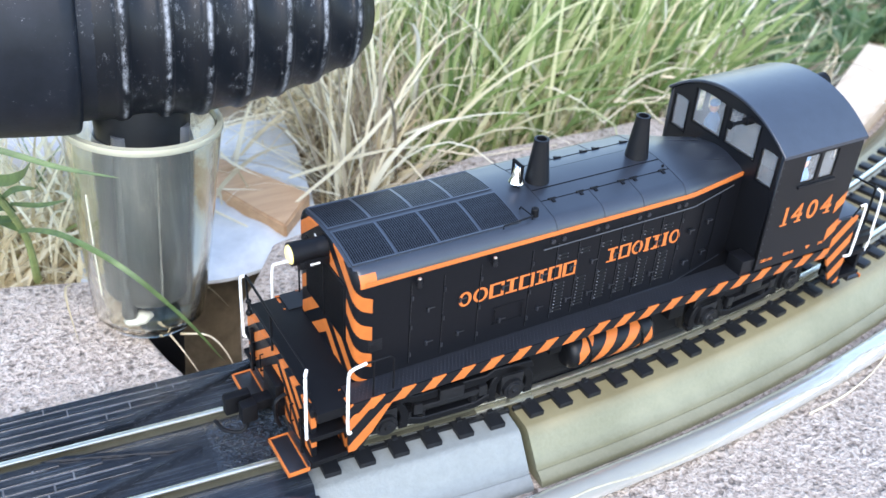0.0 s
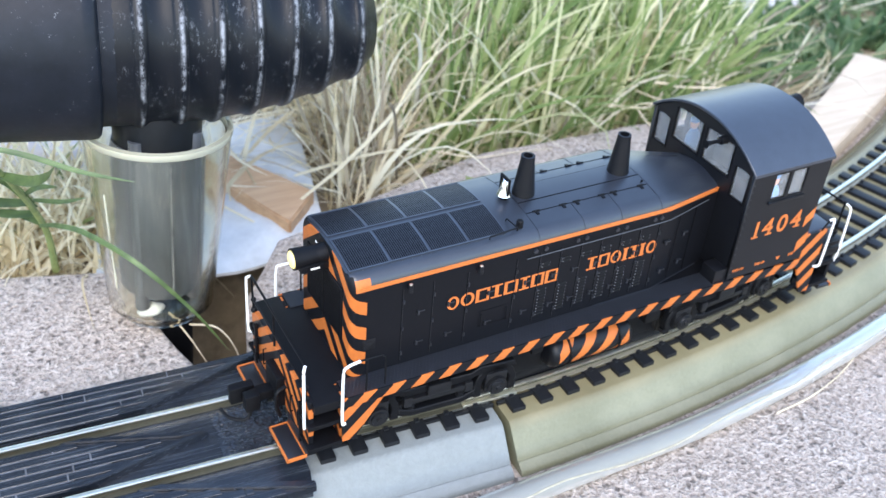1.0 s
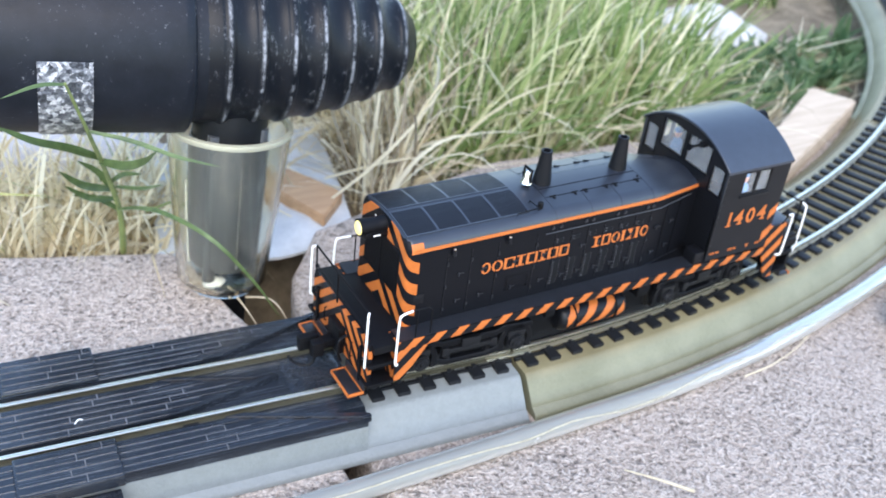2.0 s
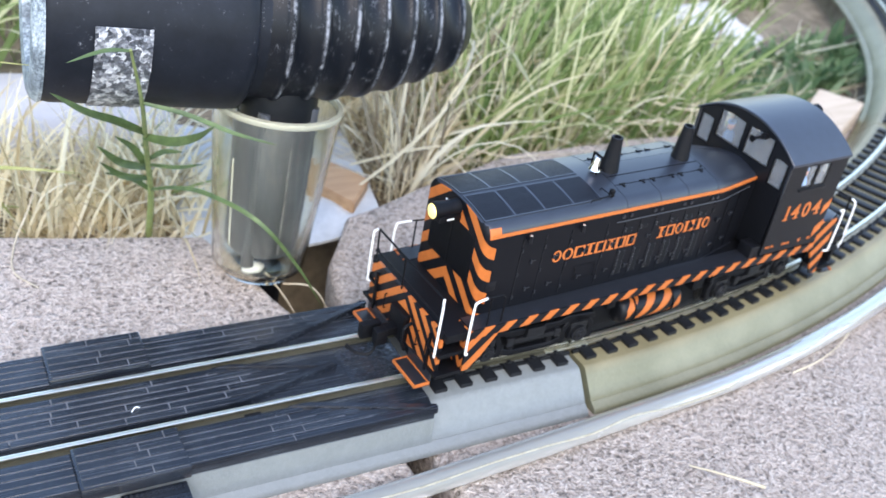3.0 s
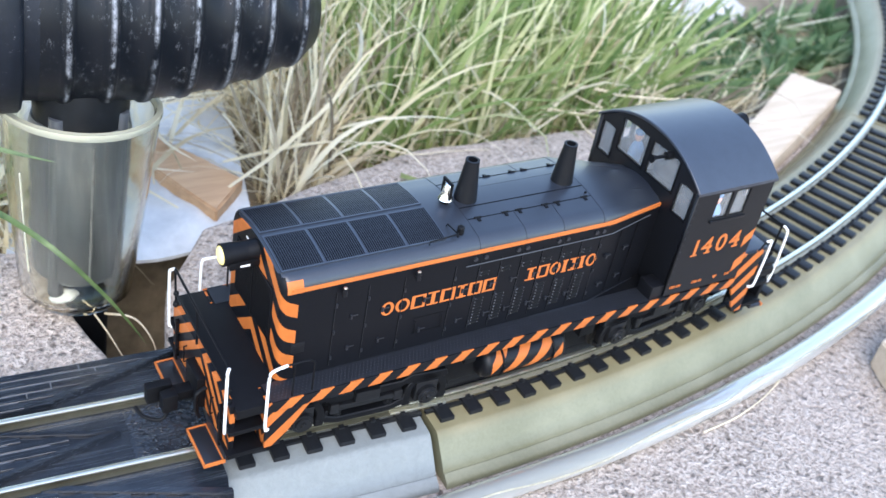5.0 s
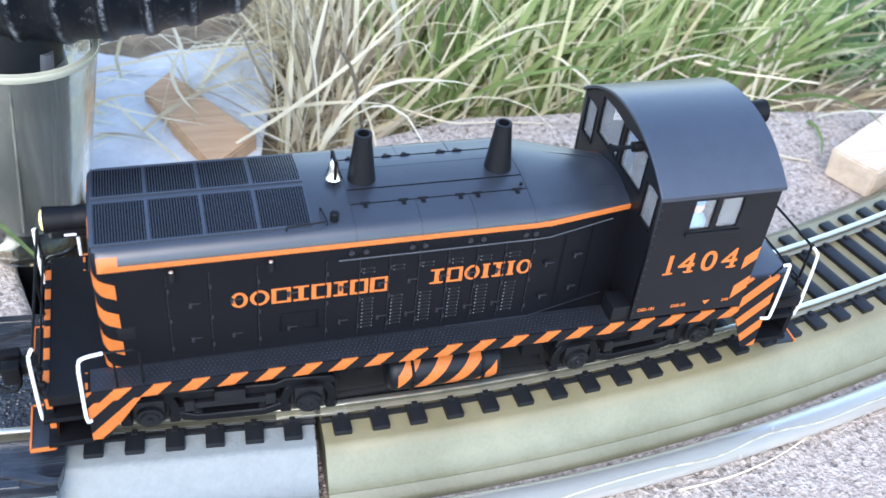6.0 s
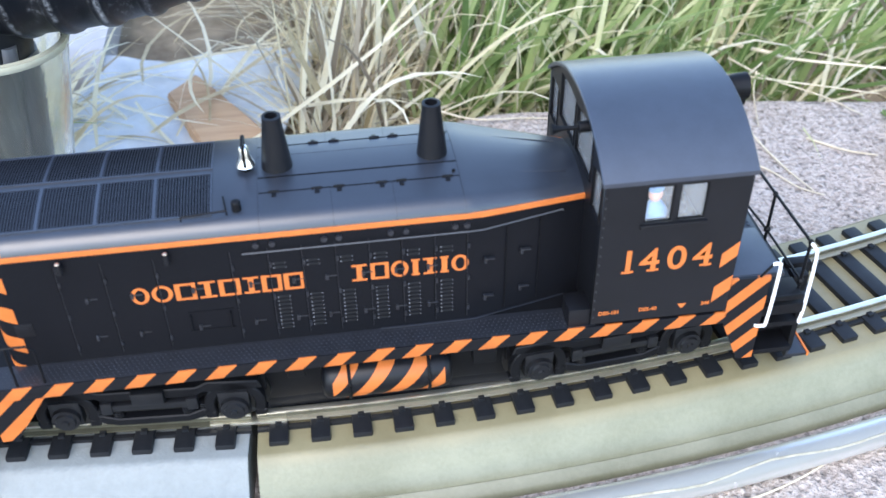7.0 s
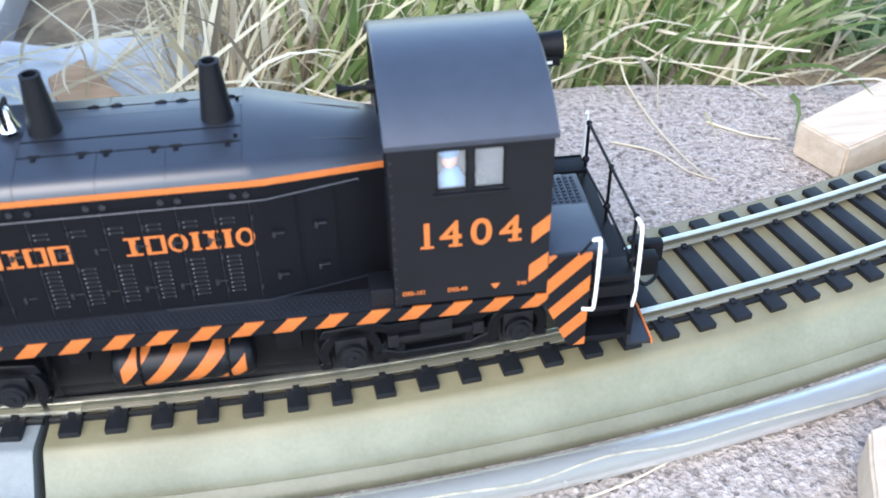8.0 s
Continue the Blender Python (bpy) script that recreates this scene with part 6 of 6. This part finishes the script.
blades("dry_straw", straw_pale, 650, 18, field(45, 330, 100, 200, 7.0, behind), (14, 50), (0.4, 0.9), (60, 92), (-10, 40), "flattened pale straw under the grass")
blades("dry_straw", straw_brown, 70, 19, field(44, 112, 94, 165, 8.0, lambda x, y: behind(x, y, 5)), (30, 90), (0.3, 0.9), (2, 34), (0, 80), "upright brown and bleached straw behind the block", segs=8)
blades("dry_straw", straw_pale, 170, 20, field(44, 112, 94, 165, 12.0, lambda x, y: behind(x, y, 5)), (25, 80), (0.3, 1.0), (2, 62), (0, 140), "bleached straw standing in the brown clump", segs=8)
blades("dry_straw", straw_pale, 22, 17, lambda rnd: (rnd.uniform(-10, 50), rnd.uniform(92, 148), rnd.uniform(-17, -9)), (30, 80), (0.4, 0.9), (55, 95), (0, 40), "loose straw lying over the plastic sheet")
blades("green_grass", grass_green, 26, 15, field(-260, -20, 95, 150, 5.0, lambda x, y: behind(x, y, 4)), (25, 60), (0.3, 0.7), (20, 70), (20, 80), "sparse green blades among the dry grass")


def leaf_blade(bm, pts, w, n=7):
    """One folded leaf along a path, widest near its middle."""
    path = smooth_path(pts, n)
    prev = None
    for i, p in enumerate(path):
        t = i / (len(path) - 1)
        d = (path[min(i + 1, len(path) - 1)] - path[max(i - 1, 0)]).normalized()
        s = d.cross(Vector((-0.35, -0.6, 0.72)))
        s = s.normalized() if s.length > 0.05 else Vector((1, 0, 0))
        up = s.cross(d)
        ww = w * (math.sin(math.pi * min(1, 0.18 + 0.82 * t)) ** 0.7 if t < 1 else 0.02)
        row = [bm.verts.new(p - s * ww + up * ww * 0.35), bm.verts.new(p), bm.verts.new(p + s * ww + up * ww * 0.35)]
        if prev:
            bm.faces.new((prev[0], prev[1], row[1], row[0]))
            bm.faces.new((prev[1], prev[2], row[2], row[1]))
        prev = row
    return bm


weed = thing("grass_shoot", "single green grass shoot with broad leaves growing at the block's edge", "plant")
bm = B()
wire(bm, smooth_path([(-38.5, 92, -18), (-39.8, 86.5, -0.4), (-46, 72, 22), (-54, 51, 46), (-60, 40, 64)], 6), 1.05, 8, 0.3)
part("stalk", bm, two_tone("pale green stalk", (0.13, 0.18, 0.06), (0.26, 0.30, 0.11), 0.2, 0.5, (0.3, 2, 2), 0.1), weed)
leaf_col = two_tone("broad grass leaf", (0.042, 0.075, 0.024), (0.11, 0.165, 0.055), 0.2, 0.5, (0.3, 2, 2), 0.1)
for pts, w in (
    ([(-49, 64.5, 31), (-57, 60, 37), (-66, 53, 44), (-75, 46, 53)], 1.6),
    ([(-48.5, 66, 29), (-44, 58, 31), (-41, 50, 36), (-40, 42, 43)], 1.5),
    ([(-42, 81, 11), (-51, 77, 16), (-58, 73, 24)], 1.4),
    ([(-41, 84, 6), (-49, 82, 9), (-56, 79, 16)], 1.2),
    ([(-41.5, 82, 9), (-46, 81, 17), (-52, 79, 23)], 1.2),
    ([(-40, 86, 1), (-46, 86, 6), (-53, 85, 9)], 1.0),
    ([(-44, 77, 16), (-41, 73, 20), (-37, 70, 21)], 0.9),
    ([(-42, 81, 12), (-36, 76, 13), (-31, 71, 16)], 0.7),
    ([(-54, 51, 46), (-45, 47, 44), (-35, 43, 40), (-25, 40, 37)], 0.7),
    ([(-60, 40.5, 63.5), (-66, 38, 65), (-74, 36, 64)], 0.6),
    ([(-41.5, 81.5, 4), (-38.5, 70, 10.5), (-33.7, 60, 13.4), (-25.7, 46, 12), (-15.3, 42, -1.8), (-7.6, 40, -15.6)], 0.75),
):
    part("leaf", leaf_blade(B(), pts, 0.85 * w), leaf_col, weed, "green folded leaf", soft=60)

# long arching blades beside the shoot
arch_col = two_tone("yellow-green blade", (0.26, 0.28, 0.10), (0.50, 0.49, 0.22), 0.2, 0.5, (0.3, 2, 2), 0.1)
for pts, w in (
    ([(-132, 92, -16), (-124, 82, 20), (-110, 76, 40), (-92, 74, 49), (-70, 72, 47)], 0.5),
    ([(-140, 95, -16), (-128, 90, 6), (-107, 86, 16), (-82, 85, 15), (-58, 86, 9)], 0.8),
):
    ob = part("arching_grass", leaf_blade(B(), pts, w), arch_col, None, soft=60)
    tagged(ob, "long arching yellow-green grass blade rooted at the block's edge", "grass blade", "arching grass blades")

# single dry straws lying about
rnd = random.Random(21)
straw_col = two_tone("single dry straw", (0.52, 0.43, 0.29), (0.72, 0.63, 0.47), 0.3, 0.6, (0.3, 2, 2), 0.1)
for pts, r in (
    ([(100, -34.5, GROUND + 0.5), (111, -33.8, GROUND + 0.6), (122, -31.6, GROUND + 0.9), (131, -28.5, GROUND + 1.4), (138, -25, GROUND + 2)], 0.38),
    ([(-64, 112, -6), (-70, 100, -9), (-76, 89, GROUND + 0.8), (-79, 77, GROUND + 0.5), (-75, 68, GROUND + 0.5)], 0.45),
    ([(78, 96, -8), (90, 91, -10), (104, 92, GROUND + 0.8), (118, 90, GROUND + 0.5)], 0.4),
    ([(159, 100, -9), (159, 92, GROUND + 0.8), (160, 75, GROUND + 0.5), (162, 61, GROUND + 0.5), (165, 50, GROUND + 0.5)], 0.5),
    ([(170, 100, -8), (168, 95, GROUND + 0.6), (163, 79, GROUND + 0.5)], 0.35),
    ([(148, 67, GROUND + 0.4), (157, 61, GROUND + 0.5), (162, 52, GROUND + 0.5), (167, 48, GROUND + 0.4)], 0.4),
    ([(173, 72, GROUND + 0.4), (180, 65, GROUND + 0.6), (187, 61.5, GROUND + 0.6)], 0.5),
    ([(158, 119, -7), (164, 114, -6), (175, 105, -5.5), (181, 101, -6), (207, 93, -7)], 0.95),
    ([(150, 104, -9), (164, 98, -9), (180, 106, -6), (200, 100, -8)], 0.4),
    ([(140, 96, GROUND + 1), (158, 101, -9), (176, 95, -9), (200, 88, -11)], 0.45),
    ([(165, 108, -8), (172, 98, -9), (186, 90, GROUND + 0.6), (192, 80, GROUND + 0.5)], 0.4),
    ([(92, 149, -24), (95, 146, 0), (99, 143, 24), (104, 141, 48)], 1.1),
    ([(180, 132, -22), (190, 136, -4), (204, 141, 16), (215, 147, 34)], 0.7),
    ([(188, 128, -22), (196, 132, -6), (212, 134, 14), (224, 133, 26)], 0.5),
    ([(52, -66, GROUND + 6), (48, -58, GROUND + 4), (45, -50, GROUND + 0.8)], 0.6),
    ([(145, -70, GROUND + 8), (150, -60, GROUND + 4), (154, -50, GROUND + 0.8)], 0.6),
    ([(-18, 56, -12), (-15, 50, -16), (-12, 44, -22)], 0.4),
    ([(-14, 52, -14), (-9, 46, -12), (-6, 42, -16), (-5, 40, -22)], 0.4),
):
    bm = B()
    wire(bm, smooth_path(pts, 6), 0.72 * r, 6, 0.5)
    tagged(part("straw", bm, straw_col, soft=80), "single dry straw lying loose", "straw", "loose straws")
